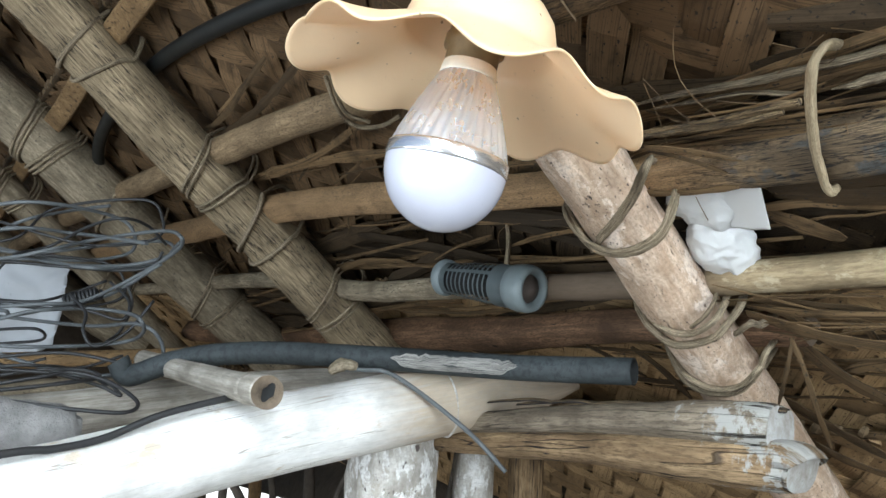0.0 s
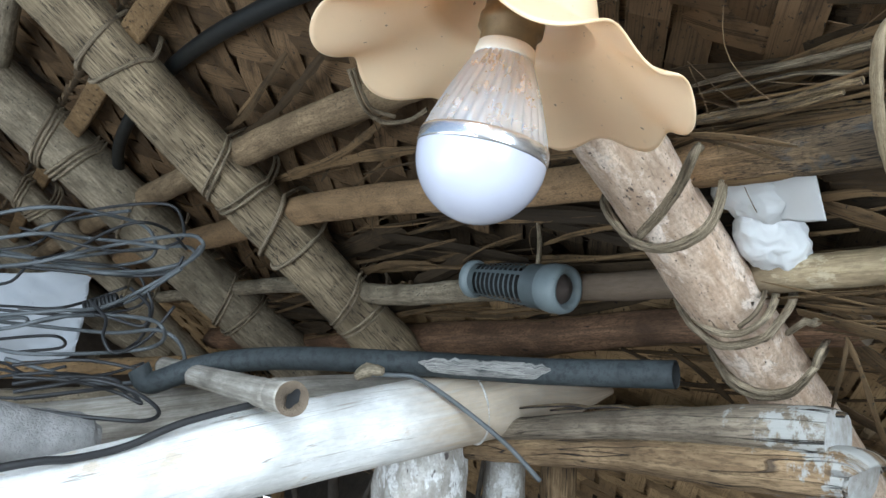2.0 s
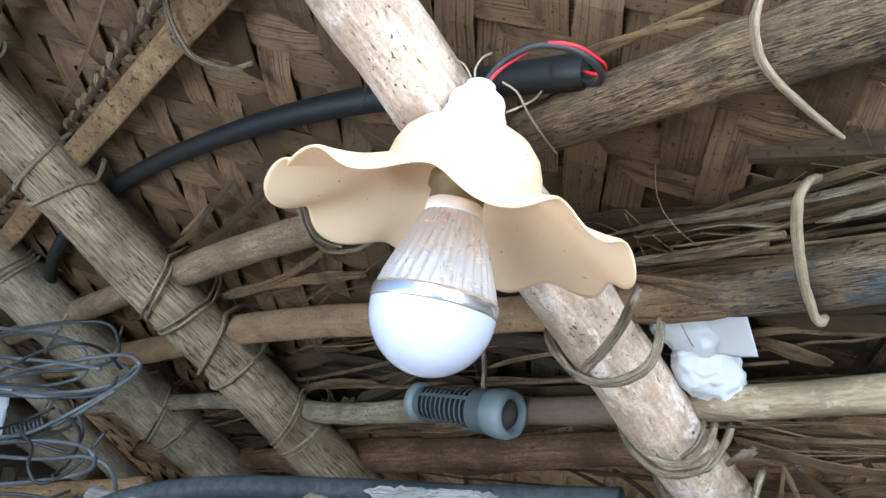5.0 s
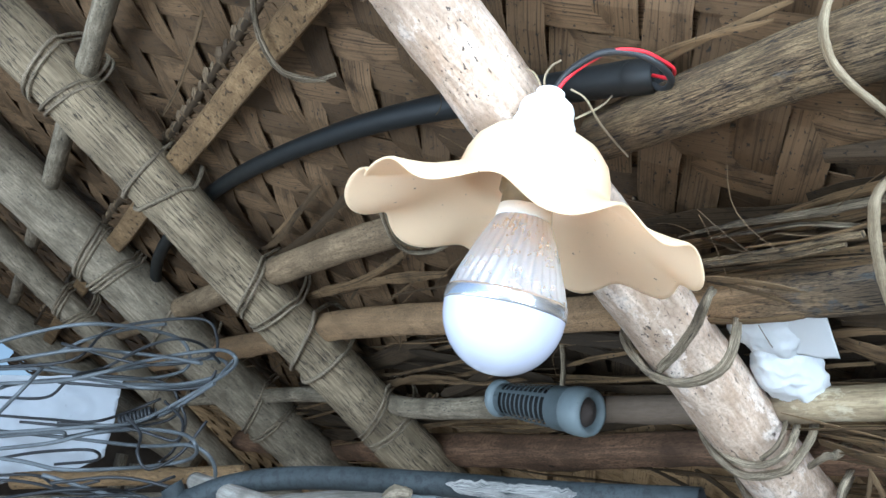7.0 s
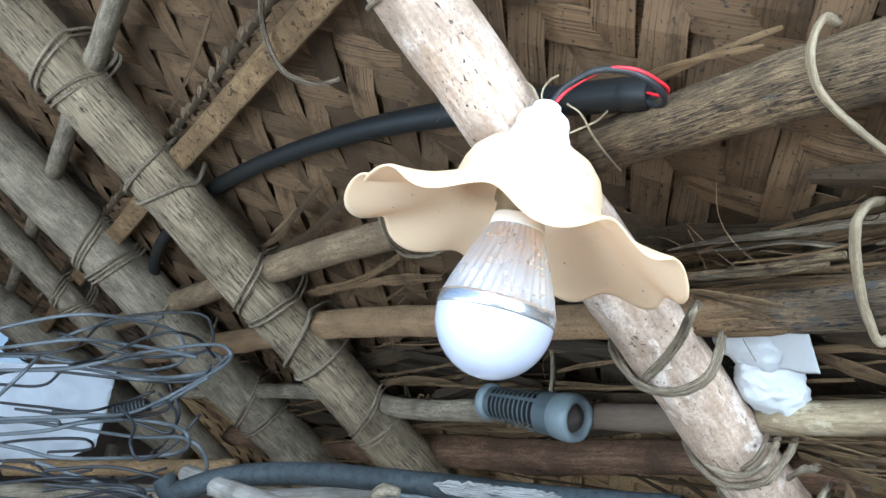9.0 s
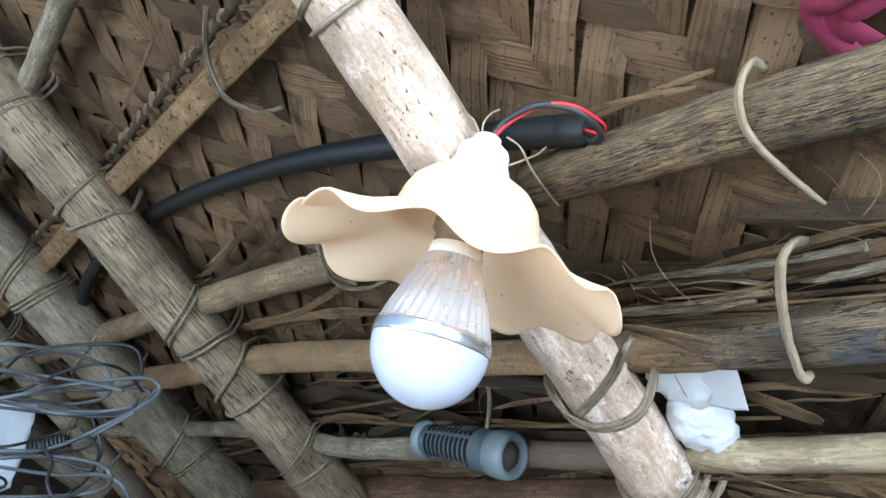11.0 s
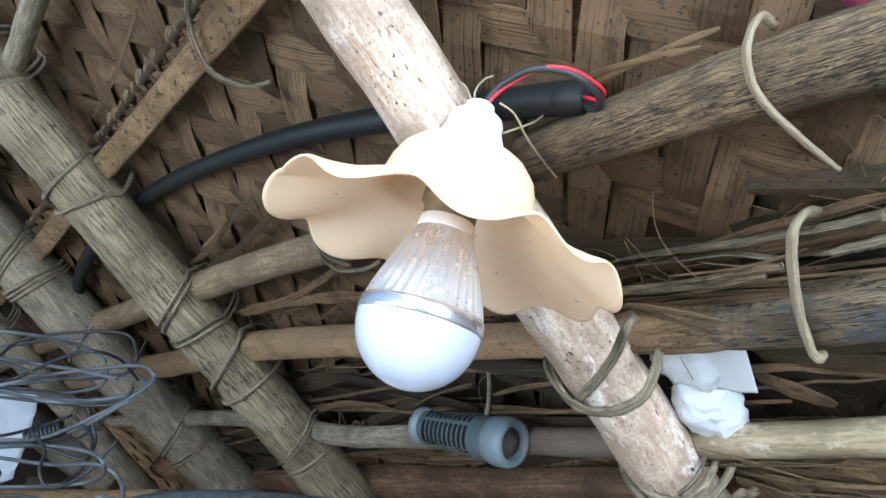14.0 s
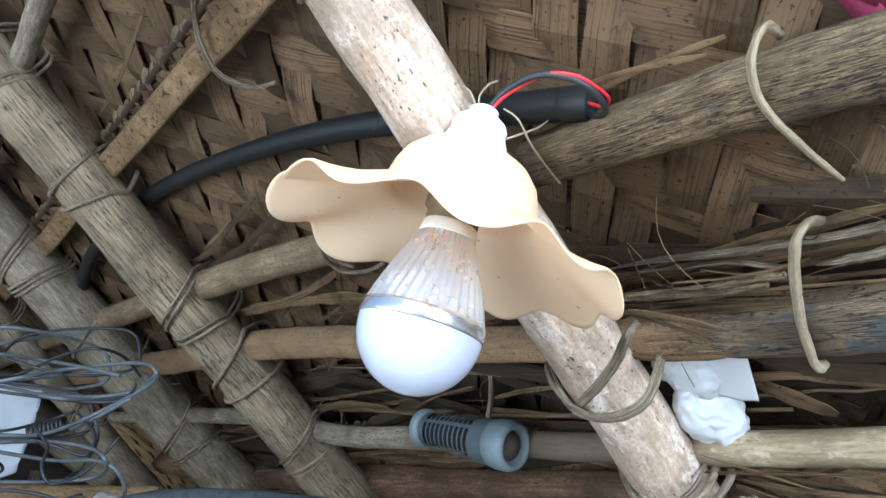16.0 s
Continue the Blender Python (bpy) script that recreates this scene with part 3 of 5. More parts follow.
for name, dz, k, sd, end in (("upper_half", 0.0098, 0.56, 9.0, (0.2125, 0.4810, 1.5515)), ("lower_half", -0.0125, 0.60, 9.003, (0.2235, 0.4730, 1.5490))):
    pts = [end, (end[0] - 0.006, end[1] + 0.006, 1.5515), (0.1796, 0.5176, 1.5525), (0.1231, 0.6048, 1.5529), (0.0384, 0.719, 1.5473), (-0.03, 0.83, 1.544)]
    sc_ = (0.88, 1.0, 1.0, 0.86, 0.70, 0.65)
    path = spline([Vector((x, y + 0.004 * (dz < 0), z + dz * q)) for (x, y, z), q in zip(pts, (0.95, 1.0, 0.98, 0.86, 0.70, 0.65))], 14)
    under(part(name, tube(bmesh.new(), path, [0.0262 * k * q for q in sc_], 36, 0.08, sd, cap_in=-0.0015, flat=1.0, grain=24, boxy=0.55, wide=1.75), M_PLATE_G if dz > 0 else M_PLATE), plate).data.materials.append(M_ENDPAINT)
tie = pole("tie_beam", ((-0.46, 0.32, 1.425), (-0.2437, 0.5307, 1.4964), (-0.1412, 0.6148, 1.5322), (0.0059, 0.6957, 1.5729), (0.04, 0.714, 1.583), (0.0925, 0.745, 1.5883), (0.1401, 0.765, 1.5968)),
           (0.031, 0.031, 0.0312, 0.0315, 0.0305, 0.029, 0.018, 0.003), M_LIME, "smooth limewashed round tie beam", "beam", "", 0.025, 10.0, 32, 60, grain=14)
ring_ = tube(bmesh.new(), [Vector((0.0040, 0.6947, 1.5724)), Vector((0.0050, 0.69525, 1.57265)), Vector((0.0066, 0.6961, 1.5731))], (0.0309, 0.0322, 0.0309), 40, 0.03, 2.0, caps=False, grain=60)
part("seam_ring", ring_, M_LIME_OLD, tie)
bark = bmesh.new()
for k in range(5):
    pts = [(0.215 - 0.03 * k, 0.4795 + 0.036 * k, 1.5795), (0.200 - 0.03 * k, 0.494 + 0.036 * k, 1.5815), (0.178 - 0.03 * k, 0.524 + 0.036 * k, 1.5800), (0.155 - 0.028 * k, 0.560 + 0.036 * k, 1.5785)]
    blade(bark, spline([Vector(p) + Vector((0, -0.004 + 0.003 * (k % 2), 0.0006 * k - 0.0075)) for p in pts], 6), 0.010 - 0.001 * k, (0, -0.5, 1), 0.0012, 0.3)
under(part("bark_strip", bark, M_ROUGH, label="dark curled bark strip"), plate)
pole("corner_post", ((-0.036, 0.765, 1.553), (-0.034, 0.762, 1.0), (-0.03, 0.76, -0.08)), (0.043, 0.045, 0.05), M_LIME_OLD,
     "worn limewashed corner post under the tie beam", "post", "", 0.07, 11.0, 28, 90)
pole("stake", ((0.100, 0.83, 1.530), (0.098, 0.83, 1.0), (0.09, 0.83, -0.08)), (0.018, 0.018, 0.02), M_PLATE, "thin bare stake in the wall", "post", "stakes of the wall", 0.08, 12.0, 16, 60)
pole("stake", ((0.045, 0.82, 1.532), (0.043, 0.82, 1.0), (0.04, 0.82, -0.08)), (0.021, 0.021, 0.022), M_LIME_OLD, "limewashed stake in the wall", "post", "stakes of the wall", 0.09, 13.0, 16, 60)
pole("cross_pole", ((-0.50, 0.690, 1.515), (-0.3612, 0.7618, 1.5401), (-0.178, 0.8554, 1.579), (0.0, 0.95, 1.60)), (0.024, 0.023, 0.021, 0.02), M_GREYPALE,
     "pale round pole behind the tie beam", "beam", "", 0.04, 14.0, 24, 50)
pole("grey_log", ((-0.46, 0.53, 1.545), (-0.3692, 0.5675, 1.5368), (-0.290, 0.612, 1.5285), (-0.2744, 0.6209, 1.528)), (0.022, 0.022, 0.021, 0.014), M_LOG,
     "rough grey log end lying over the tie beam", "log", "", 0.14, 15.0, 20, 40)
stub = empty("stub_pole", (-0.115, 0.535, 1.567), "cut pale pole with a split hollow end", "pole")
under(part("shaft", tube(bmesh.new(), spline([(-0.300, 0.80, 1.600), (-0.2487, 0.7297, 1.590), (-0.150, 0.586, 1.5720), (-0.1130, 0.532, 1.5662)], 12), (0.0095, 0.0098, 0.0105, 0.0118), 20, 0.05, 3.0, cap_in=0.006), M_GREYPALE), stub).data.materials.append(M_CUT)
# flat near-black disc in place of the shaded hole
bm = bmesh.new()
sd_ = Vector((0.037, -0.054, -0.0058)).normalized()
sx_ = sd_.orthogonal().normalized()
hub = bm.verts.new(Vector((-0.1130, 0.532, 1.5662)) - sd_ * 0.001)
ring = [bm.verts.new(Vector((-0.1130, 0.532, 1.5662)) + sd_ * 0.0012 + (sx_ * math.cos(k * 0.3142) + sd_.cross(sx_) * math.sin(k * 0.3142)) * (0.0052 + 0.0014 * math.sin(k * 0.6283 + 1) + 0.0008 * math.sin(k * 1.2566))) for k in range(20)]
for k in range(20):
    bm.faces.new((ring[k], ring[(k + 1) % 20], hub))
under(part("hollow", bm, M_DARK, label="near-black disc painted as the shade of the hollow"), stub)
under(part("collar_scar", tube(bmesh.new(), spline([(-0.134, 0.563, 1.5693), (-0.131, 0.5585, 1.5688), (-0.128, 0.554, 1.5683)], 3), (0.0108, 0.0122, 0.0108), 20, 0.06, 4.0, caps=False), M_GREYPALE), stub)

# ---- lower conduit, scraped in the middle, open at one end ----
cpath = spline([(-0.2945, 0.722, 1.5930), (-0.2840, 0.7265, 1.5800), (-0.2453, 0.7193, 1.5935), (-0.2013, 0.7068, 1.6022), (-0.137, 0.6903, 1.606), (-0.0351, 0.6648, 1.6043),
                (0.0588, 0.62, 1.5995), (0.1448, 0.567, 1.5975)], 10)
conduit = empty("conduit_pipe", (-0.035, 0.665, 1.594), "dusty dark grey plastic conduit, scraped pale along it", "pipe")
under(part("tube", tube(bmesh.new(), cpath, 0.0102, 24, 0.01, 5.0, caps=False), M_PVC), conduit)
bm = bmesh.new()
tube(bm, [cpath[-1] + (cpath[-2] - cpath[-1]) * k for k in (1.6, 0.0)], 0.0088, 24, caps=False)
tube(bm, [cpath[-1] + (cpath[-2] - cpath[-1]) * k for k in (1.6, 1.7)], 0.0088, 24)
under(part("bore", bm, M_DARK, label="open bore lined near-black for its shade"), conduit)
bm = bmesh.new()
uvl = bm.loops.layers.uv.verify()
sc = [p for p in cpath if -0.045 < p.x < 0.076]
sc = spline(sc, 4)
rows = []
for i, p in enumerate(sc):
    t_ = (sc[min(i + 1, len(sc) - 1)] - sc[max(i - 1, 0)]).normalized()
    fr = (Vector((0, -1, 0)) - t_ * -t_.y).normalized()
    up = t_.cross(fr)
    up = up if up.z > 0 else -up
    x = i / (len(sc) - 1)
    lo = -10 + 35 * x + 16 * noise.noise(Vector((i * 0.35, 0, 0))) - 60 * max(0, x - 0.9)
    hi = 5 + 20 * min(1, x * 3) + 18 * noise.noise(Vector((i * 0.45, 4, 0)))
    lo, hi = -48 + 0.25 * lo + 18 * (1 - min(1, 4 * x)), 2 + hi + 14 * (1 - min(1, 3 * x))
    ends = min(1, 9 * x + 0.1 + 0.3 * noise.noise(Vector((i * 1.7, 9, 0)))) * min(1, 7 * (1 - x) + 0.15)
    lo, hi = hi - 20 + (lo - hi + 20) * max(ends, 0.08), hi - 20 + 20 * max(ends, 0.08)
    rows.append([bm.verts.new(p + (fr * math.cos(radians(a)) + up * math.sin(radians(a))) * 0.01055) for a in np.linspace(lo, hi, 7)])
for i in range(len(rows) - 1):
    for k in range(6):
        f = bm.faces.new((rows[i][k], rows[i][k + 1], rows[i + 1][k + 1], rows[i + 1][k]))
        for lp, (uu, vv) in zip(f.loops, ((k, i), (k + 1, i), (k + 1, i + 1), (k, i + 1))):
            lp[uvl].uv = (uu * 0.003, vv * 0.004)
under(part("scraped_patch", bm, M_SCUFF, label="pale scraped patch"), conduit)

# ---- upper black conduit, its open end and the wires to the lamp ----
upath = spline([rp(*p) for p in ((-0.0649, -0.2755, 0.056), (-0.0705, -0.264, 0.056), (-0.0768, -0.2487, 0.057), (-0.1194, -0.1443, 0.058), (-0.1471, -0.0701, 0.056), (-0.1712, 0.0151, 0.055),
                                 (-0.1942, 0.1208, 0.056), (-0.2092, 0.231, 0.062), (-0.2167, 0.3519, 0.058), (-0.2088, 0.498, 0.055), (-0.17, 0.62, 0.05))], 8)
upper = empty("black_conduit", rp(-0.1194, -0.1443, 0.05), "black plastic conduit running under the thatch", "pipe")
under(part("tube", tube(bmesh.new(), upath, (0.0097, 0.0095, 0.0086, 0.0076, 0.0074, 0.0074, 0.0074), 24, 0.01, 6.0, caps=False), M_BLACKPIPE), upper)
bm = bmesh.new()
tube(bm, [upath[0], upath[2]], 0.0086, 20, caps=False)
tube(bm, [upath[2], upath[2] + (upath[3] - upath[2]) * 0.1], 0.0086, 20)
under(part("bore", bm, M_DARK, label="open bore lined near-black for its shade"), upper)

# ---- lamp ----
AX = Vector((0.1752, -0.1088, 0.9785)).normalized()
LB = Vector((-0.0010, 0.3438, 1.6681))
lamp = empty("pendant_lamp", LB + AX * 0.12, "pendant lamp with scalloped cream plastic shade and globe bulb", "lamp")


def at(h):
    return LB + AX * h


SX = Vector((0.2451, -0.1170, 0.9624)).normalized()
SB = LB + AX * 0.05 - SX * 0.05
# the rim's waves in millimetres: how often round the rim, cosine and sine
RISE = ((2, -1.00, -0.14), (3, -1.82, 0.17), (4, -0.68, 0.42), (5, 0.19, -1.66), (6, 0.45, -0.77), (7, -0.73, -1.15), (8, -0.45, -0.15), (9, 0.83, -1.32), (10, 0.28, -3.85))
REACH = ((2, -1.88, 1.95), (3, 2.21, 0.39), (4, 0.26, 1.24), (5, 0.12, 1.46), (6, 0.12, 2.50), (7, -0.59, 1.88), (8, 0.48, 2.32), (9, 0.17, -1.52), (10, -1.35, 3.01))


def waves(table, a):
    return sum(c * math.cos(k * a) + d * math.sin(k * a) for k, c, d in table) * 0.001


def scallop(a, r, h):
    x = max(0.0, (r - 0.041) / 0.0422)
    return r + x ** 1.6 * (waves(REACH, a) - 0.0003), h + x ** 1.5 * (0.0014 + waves(RISE, a))


bm = bmesh.new()
outer = [(0.0125, 0.0905), (0.020, 0.0893), (0.028, 0.0848), (0.0335, 0.0785), (0.0362, 0.0715), (0.0374, 0.0645), (0.0384, 0.0612), (0.0425, 0.0580), (0.052, 0.0520), (0.059, 0.0475), (0.067, 0.0435), (0.075, 0.0400), (0.0815, 0.0375), (0.0832, 0.0362)]
inner = [(max(r - 0.0005, 0.011), h - 0.0008) for r, h in reversed(outer)]
lathe(bm, outer + inner, SX, SB, 192, scallop)
bmesh.ops.recalc_face_normals(bm, faces=bm.faces)
under(part("shade", bm, M_CREAM, label="cream plastic shade with a wavy rim"), lamp)
bm = bmesh.new()
lathe(bm, [(0.0, 0.0885), (0.0152, 0.0885), (0.0157, 0.0895), (0.0157, 0.0955), (0.0150, 0.0962), (0.0147, 0.0980), (0.0140, 0.0985), (0.0138, 0.1035), (0.0127, 0.1062), (0.0100, 0.1085), (0.0075, 0.1093), (0.0072, 0.1132), (0.0059, 0.1142), (0.0, 0.1142)], AX, LB, 48)
bmesh.ops.recalc_face_normals(bm, faces=bm.faces)
under(part("holder", bm, M_WHITE, label="white plastic lamp holder"), lamp)
bm = bmesh.new()
lathe(bm, [(0.0, 0.090), (0.0135, 0.090), (0.0135, 0.066), (0.0148, 0.064), (0.0148, 0.0585), (0.0128, 0.0575), (0.0128, 0.0500), (0.0, 0.0500)], AX, LB, 40)
bmesh.ops.recalc_face_normals(bm, faces=bm.faces)
under(part("socket_ring", bm, M_BRASS, label="dull brass socket ring"), lamp)
bulb = new("bulb")
bulb.location = LB
under(bulb, lamp)
bulb["label"] = "globe bulb with finned silver neck"


def bulb_part(name, bm, mat, label):
    ob = part(name, bm, mat, label=label)
    ob.parent = bulb
    ob.matrix_parent_inverse = (Matrix.Translation(lamp.location) @ bulb.matrix_parent_inverse @ Matrix.Translation(LB)).inverted()
    return ob


bm = bmesh.new()
lathe(bm, [(0.0, 0.0515), (0.0122, 0.0515), (0.0130, 0.0508), (0.0138, 0.0460), (0.0134, 0.0450), (0.0, 0.0450)], AX, LB, 48)
bulb_part("collar", bm, M_COLLAR, "cream plastic collar")


def fins(a, r, h):
    x = min(1, max(0, (0.046 - h) / 0.006)) * min(1, max(0, (h - 0.0065) / 0.004))
    s = abs(math.sin(16 * (a + (0.046 - h) * 5.0)))
    return r - 0.0027 * x * (1 - s) ** 1.2, h


bm = bmesh.new()
lathe(bm, [(0.0129, 0.0455), (0.0140, 0.0440), (0.0160, 0.0395), (0.0183, 0.0345), (0.0207, 0.0290), (0.0228, 0.0235), (0.0247, 0.0185), (0.0263, 0.0140), (0.0276, 0.0095), (0.0284, 0.0065)], AX, LB, 224, fins)
bulb_part("heat_sink", bm, M_ALU, "finned aluminium neck")
bm = bmesh.new()
lathe(bm, [(0.0278, 0.0068), (0.0288, 0.0066), (0.0291, 0.0055), (0.02935, 0.0010), (0.0290, -0.0002), (0.0280, -0.0004)], AX, LB, 96)
bulb_part("band", bm, M_BAND, "bright metal band")
bm = bmesh.new()
lathe(bm, [(0.0289 * math.cos(a), -0.0002 - 0.0300 * math.sin(a)) for a in np.linspace(0, math.pi / 2, 20)], AX, LB, 96)
bulb_part("diffuser", bm, M_MILK, "milky white diffuser dome")
top = at(0.114)
BLACK_ARC = ((-0.1002, -0.2645, 0.026), (-0.0971, -0.2798, 0.03), (-0.087, -0.2903, 0.034), (-0.075, -0.2935, 0.038), (-0.063, -0.2885, 0.044), (-0.0588, -0.2765, 0.05), (-0.064, -0.2689, 0.055))
RED_ARC = ((-0.098, -0.266, 0.027), (-0.0951, -0.2834, 0.031), (-0.0863, -0.293, 0.035), (-0.0755, -0.2947, 0.04), (-0.0659, -0.2921, 0.046), (-0.062, -0.2823, 0.052), (-0.067, -0.2723, 0.056))
arc = [top - AX * 0.004, top + AX * 0.004 + Vector((0.003, 0, 0))] + [rp(*p) for p in BLACK_ARC]
under(part("black_wire", tube(bmesh.new(), spline(arc, 8), 0.0018, 10, caps=False), M_WIREB), lamp)
arc2 = [top - AX * 0.004 + Vector((0.002, 0, 0)), top + AX * 0.003 + Vector((0.005, -0.002, 0))] + [rp(*p) for p in RED_ARC]
under(part("red_wire", tube(bmesh.new(), spline(arc2, 8), 0.0010, 8, caps=False), M_REDW), lamp)
for pts in (((0.0275, 0.3200, 1.7740), (0.0347, 0.3211, 1.7694), (0.0424, 0.3339, 1.7650), (0.0526, 0.3509, 1.7633), (0.0640, 0.3740, 1.7660)),
            ((0.0300, 0.3260, 1.7610), (0.0405, 0.3318, 1.7698), (0.0473, 0.3436, 1.7804), (0.0531, 0.3549, 1.7920)),
            ((0.0150, 0.3285, 1.7770), (0.0129, 0.3309, 1.7846), (0.0103, 0.3334, 1.7915), (0.0065, 0.3369, 1.7962)),
            ((0.0160, 0.3285, 1.7770), (0.0156, 0.3302, 1.7864), (0.0193, 0.3321, 1.7947), (0.0241, 0.3352, 1.8001))):
    under(part("cord", tube(bmesh.new(), spline(pts, 6), 0.00055, 6, 0.2, caps=False), M_VINE), lamp)

# ---- lashings ----
for key, s, da, db, n_, th, ap in (("A", -0.372, -0.020, 0.025, 2, 0.0022, 0.004), ("A", -0.262, -0.004, 0.040, 1, 0.0028, 0.004), ("A", -0.095, -0.030, 0.026, 2, 0.0022, 0.007),
                                   ("A", -0.012, -0.036, 0.020, 1, 0.0030, 0.005), ("A", 0.098, -0.022, 0.020, 2, 0.0019, 0.006), ("B", -0.262, -0.03, 0.03, 3, 0.0028, 0.004),
                                   ("B", -0.13, -0.03, 0.045, 1, 0.0026, 0.004), ("B", 0.05, -0.035, 0.02, 2, 0.0026, 0.006), ("C", -0.275, -0.02, 0.03, 3, 0.003, 0.004),
                                   ("C", -0.05, -0.03, 0.03, 2, 0.003, 0.004), ("R", -0.205, -0.012, 0.014, 1, 0.0024, 0.004)):
    lashing(key, s, da, db, n_, th, ap)
def vine(label, thick, strands, mat=M_ROPE):
    """Loose vine strands tied round a pole, on the roof's axes."""
    bm = bmesh.new()
    for k, pts in enumerate(strands):
        tube(bm, spline([rp(*p) for p in pts], 6), thick * (1 - 0.12 * (k % 3)), 8, 0.14, k * 2.3, grain=260, flat=0.7)
    return tagged(part("lashing", bm, mat), label, "lashing", "lashings on the rafters")


vine("grey vine lashing knotted round the pale rafter", 0.0024, (((0.0435, -0.2421, 0.012), (0.0314, -0.2571, -0.008), (0.0473, -0.2362, -0.008), (0.0626, -0.2097, -0.008), (0.0744, -0.185, -0.006), (0.0891, -0.1586, 0.004)),
     ((0.0407, -0.2424, 0.012), (0.0323, -0.2533, -0.008), (0.0477, -0.2318, -0.008), (0.0624, -0.2054, -0.008), (0.0736, -0.1814, -0.004)),
     ((0.0627, -0.1423, 0.03), (0.0553, -0.1604, 0.008), (0.062, -0.17, -0.004), (0.0741, -0.1767, -0.008), (0.0845, -0.1886, -0.008), (0.0842, -0.2099, -0.008), (0.0796, -0.2271, -0.004), (0.0715, -0.2365, 0.004), (0.0778, -0.2242, 0.03)),
     ((0.0611, -0.1504, 0.03), (0.0567, -0.1607, 0.01), (0.065, -0.1714, -0.004), (0.0784, -0.1762, -0.008), (0.087, -0.1897, -0.008), (0.0869, -0.2107, -0.008), (0.0821, -0.2272, -0.004), (0.0749, -0.2354, 0.006), (0.0794, -0.2242, 0.03))))
vine("thick grey vine lashing round the pale rafter", 0.0028, (((0.1605, -0.1263, 0.03), (0.1544, -0.1466, 0.008), (0.1595, -0.1608, -0.006), (0.1752, -0.1711, -0.008), (0.1721, -0.2005, -0.008), (0.1668, -0.2130, -0.004), (0.1748, -0.2105, 0.022), (0.1889, -0.1924, 0.054)),
     ((0.1576, -0.134, 0.03), (0.1512, -0.1525, 0.008), (0.1585, -0.1697, -0.006), (0.1654, -0.1874, -0.008), (0.1590, -0.2100, -0.006), (0.168, -0.2039, 0.02), (0.1836, -0.1833, 0.054)),
     ((0.159, -0.1949, -0.008), (0.1535, -0.2080, -0.004), (0.1607, -0.2022, 0.016), (0.1792, -0.1791, 0.054)),
     ((0.1728, -0.218, -0.004), (0.1649, -0.2336, -0.004), (0.189, -0.2185, 0.016), (0.2073, -0.2128, 0.045))))
vine("loose vine lashing round the pale rafter foot", 0.0026, (((0.2165, -0.1147, 0.03), (0.206, -0.1389, 0.006), (0.2171, -0.1482, -0.006), (0.2286, -0.1622, -0.008), (0.2262, -0.1867, -0.008), (0.2125, -0.2081, -0.004), (0.2051, -0.2155, 0.006), (0.2224, -0.2036, 0.03)),
     ((0.2147, -0.1197, 0.03), (0.2083, -0.1407, 0.006), (0.2129, -0.1535, -0.006), (0.2243, -0.1682, -0.008), (0.2212, -0.1913, -0.008), (0.2076, -0.213, -0.004), (0.2298, -0.1962, 0.016), (0.2467, -0.1847, 0.045))))
vine("thin brown vine hooked round the tan batten", 0.0016, (((-0.2617, -0.1251, 0.03), (-0.2527, -0.0956, 0.034), (-0.2408, -0.0774, 0.034), (-0.2233, -0.0661, 0.034), (-0.2086, -0.0619, 0.04), (-0.1967, -0.0643, 0.05), (-0.1888, -0.0786, 0.056)),
     ((-0.2602, -0.1273, 0.03), (-0.2502, -0.0946, 0.034), (-0.2374, -0.0777, 0.034), (-0.22, -0.0683, 0.034), (-0.2073, -0.0666, 0.04), (-0.1906, -0.0704, 0.052))))
vine("dry vine tied round the dusty purlin", 0.0018, (((-0.1021, -0.0356, 0.03), (-0.0846, -0.0256, 0.026), (-0.0712, -0.0195, 0.026), (-0.0572, -0.0189, 0.03), (-0.0468, -0.0333, 0.036), (-0.0451, -0.0546, 0.04)),
     ((-0.1002, -0.0402, 0.03), (-0.0824, -0.0312, 0.026), (-0.0703, -0.0274, 0.026), (-0.055, -0.0314, 0.032))))



def strap(pts, radii, label, mat=M_VINE):
    """A split cane bent round a purlin, flat inside, grooved along its back."""
    ob = part("cane_strip", tube(bmesh.new(), spline([rp(*p) for p in pts], 8), radii, 14, 0.16, pts[0][1], grain=170, flat=0.62), mat)
    return tagged(ob, label, "strip", "cane strips round the purlins")


strap(((-0.046, -0.3660, 0.068), (-0.0586, -0.3730, 0.047), (-0.0542, -0.3683, 0.033), (-0.0407, -0.3626, 0.031), (-0.0264, -0.3620, 0.031), (-0.0061, -0.3628, 0.036), (0.0088, -0.3641, 0.040), (0.0165, -0.3653, 0.042)),
      (0.0022, 0.0027, 0.0029, 0.0030, 0.0028, 0.0027, 0.0024, 0.0017), "curved pale cane strip hooked under the purlin")
strap(((0.0435, -0.3356, 0.060), (0.0305, -0.3415, 0.040), (0.0306, -0.3388, 0.028), (0.0430, -0.3321, 0.022), (0.0644, -0.3225, 0.020), (0.0839, -0.3154, 0.020), (0.0991, -0.3109, 0.022), (0.1044, -0.3107, 0.030)),
      (0.0032, 0.0034, 0.0038, 0.0040, 0.0039, 0.0038, 0.0035, 0.0024), "broad pale cane strip bent round the purlin")

# ---- canister ----
ca, cb = Vector((0.0016, 0.6750, 1.6801)), Vector((0.0729, 0.6000, 1.6600))
cx = (cb - ca)
clen = cx.length
cx.normalize()
can = empty("slotted_canister", ca, "grey-blue slotted plastic canister tucked under the thatch", "canister")


def can_r(x):
    return 0.0132 + 0.0044 * math.sin(min(1, x * 1.15) * math.pi / 2)


bm = bmesh.new()
SEG, ROW = 64, 44
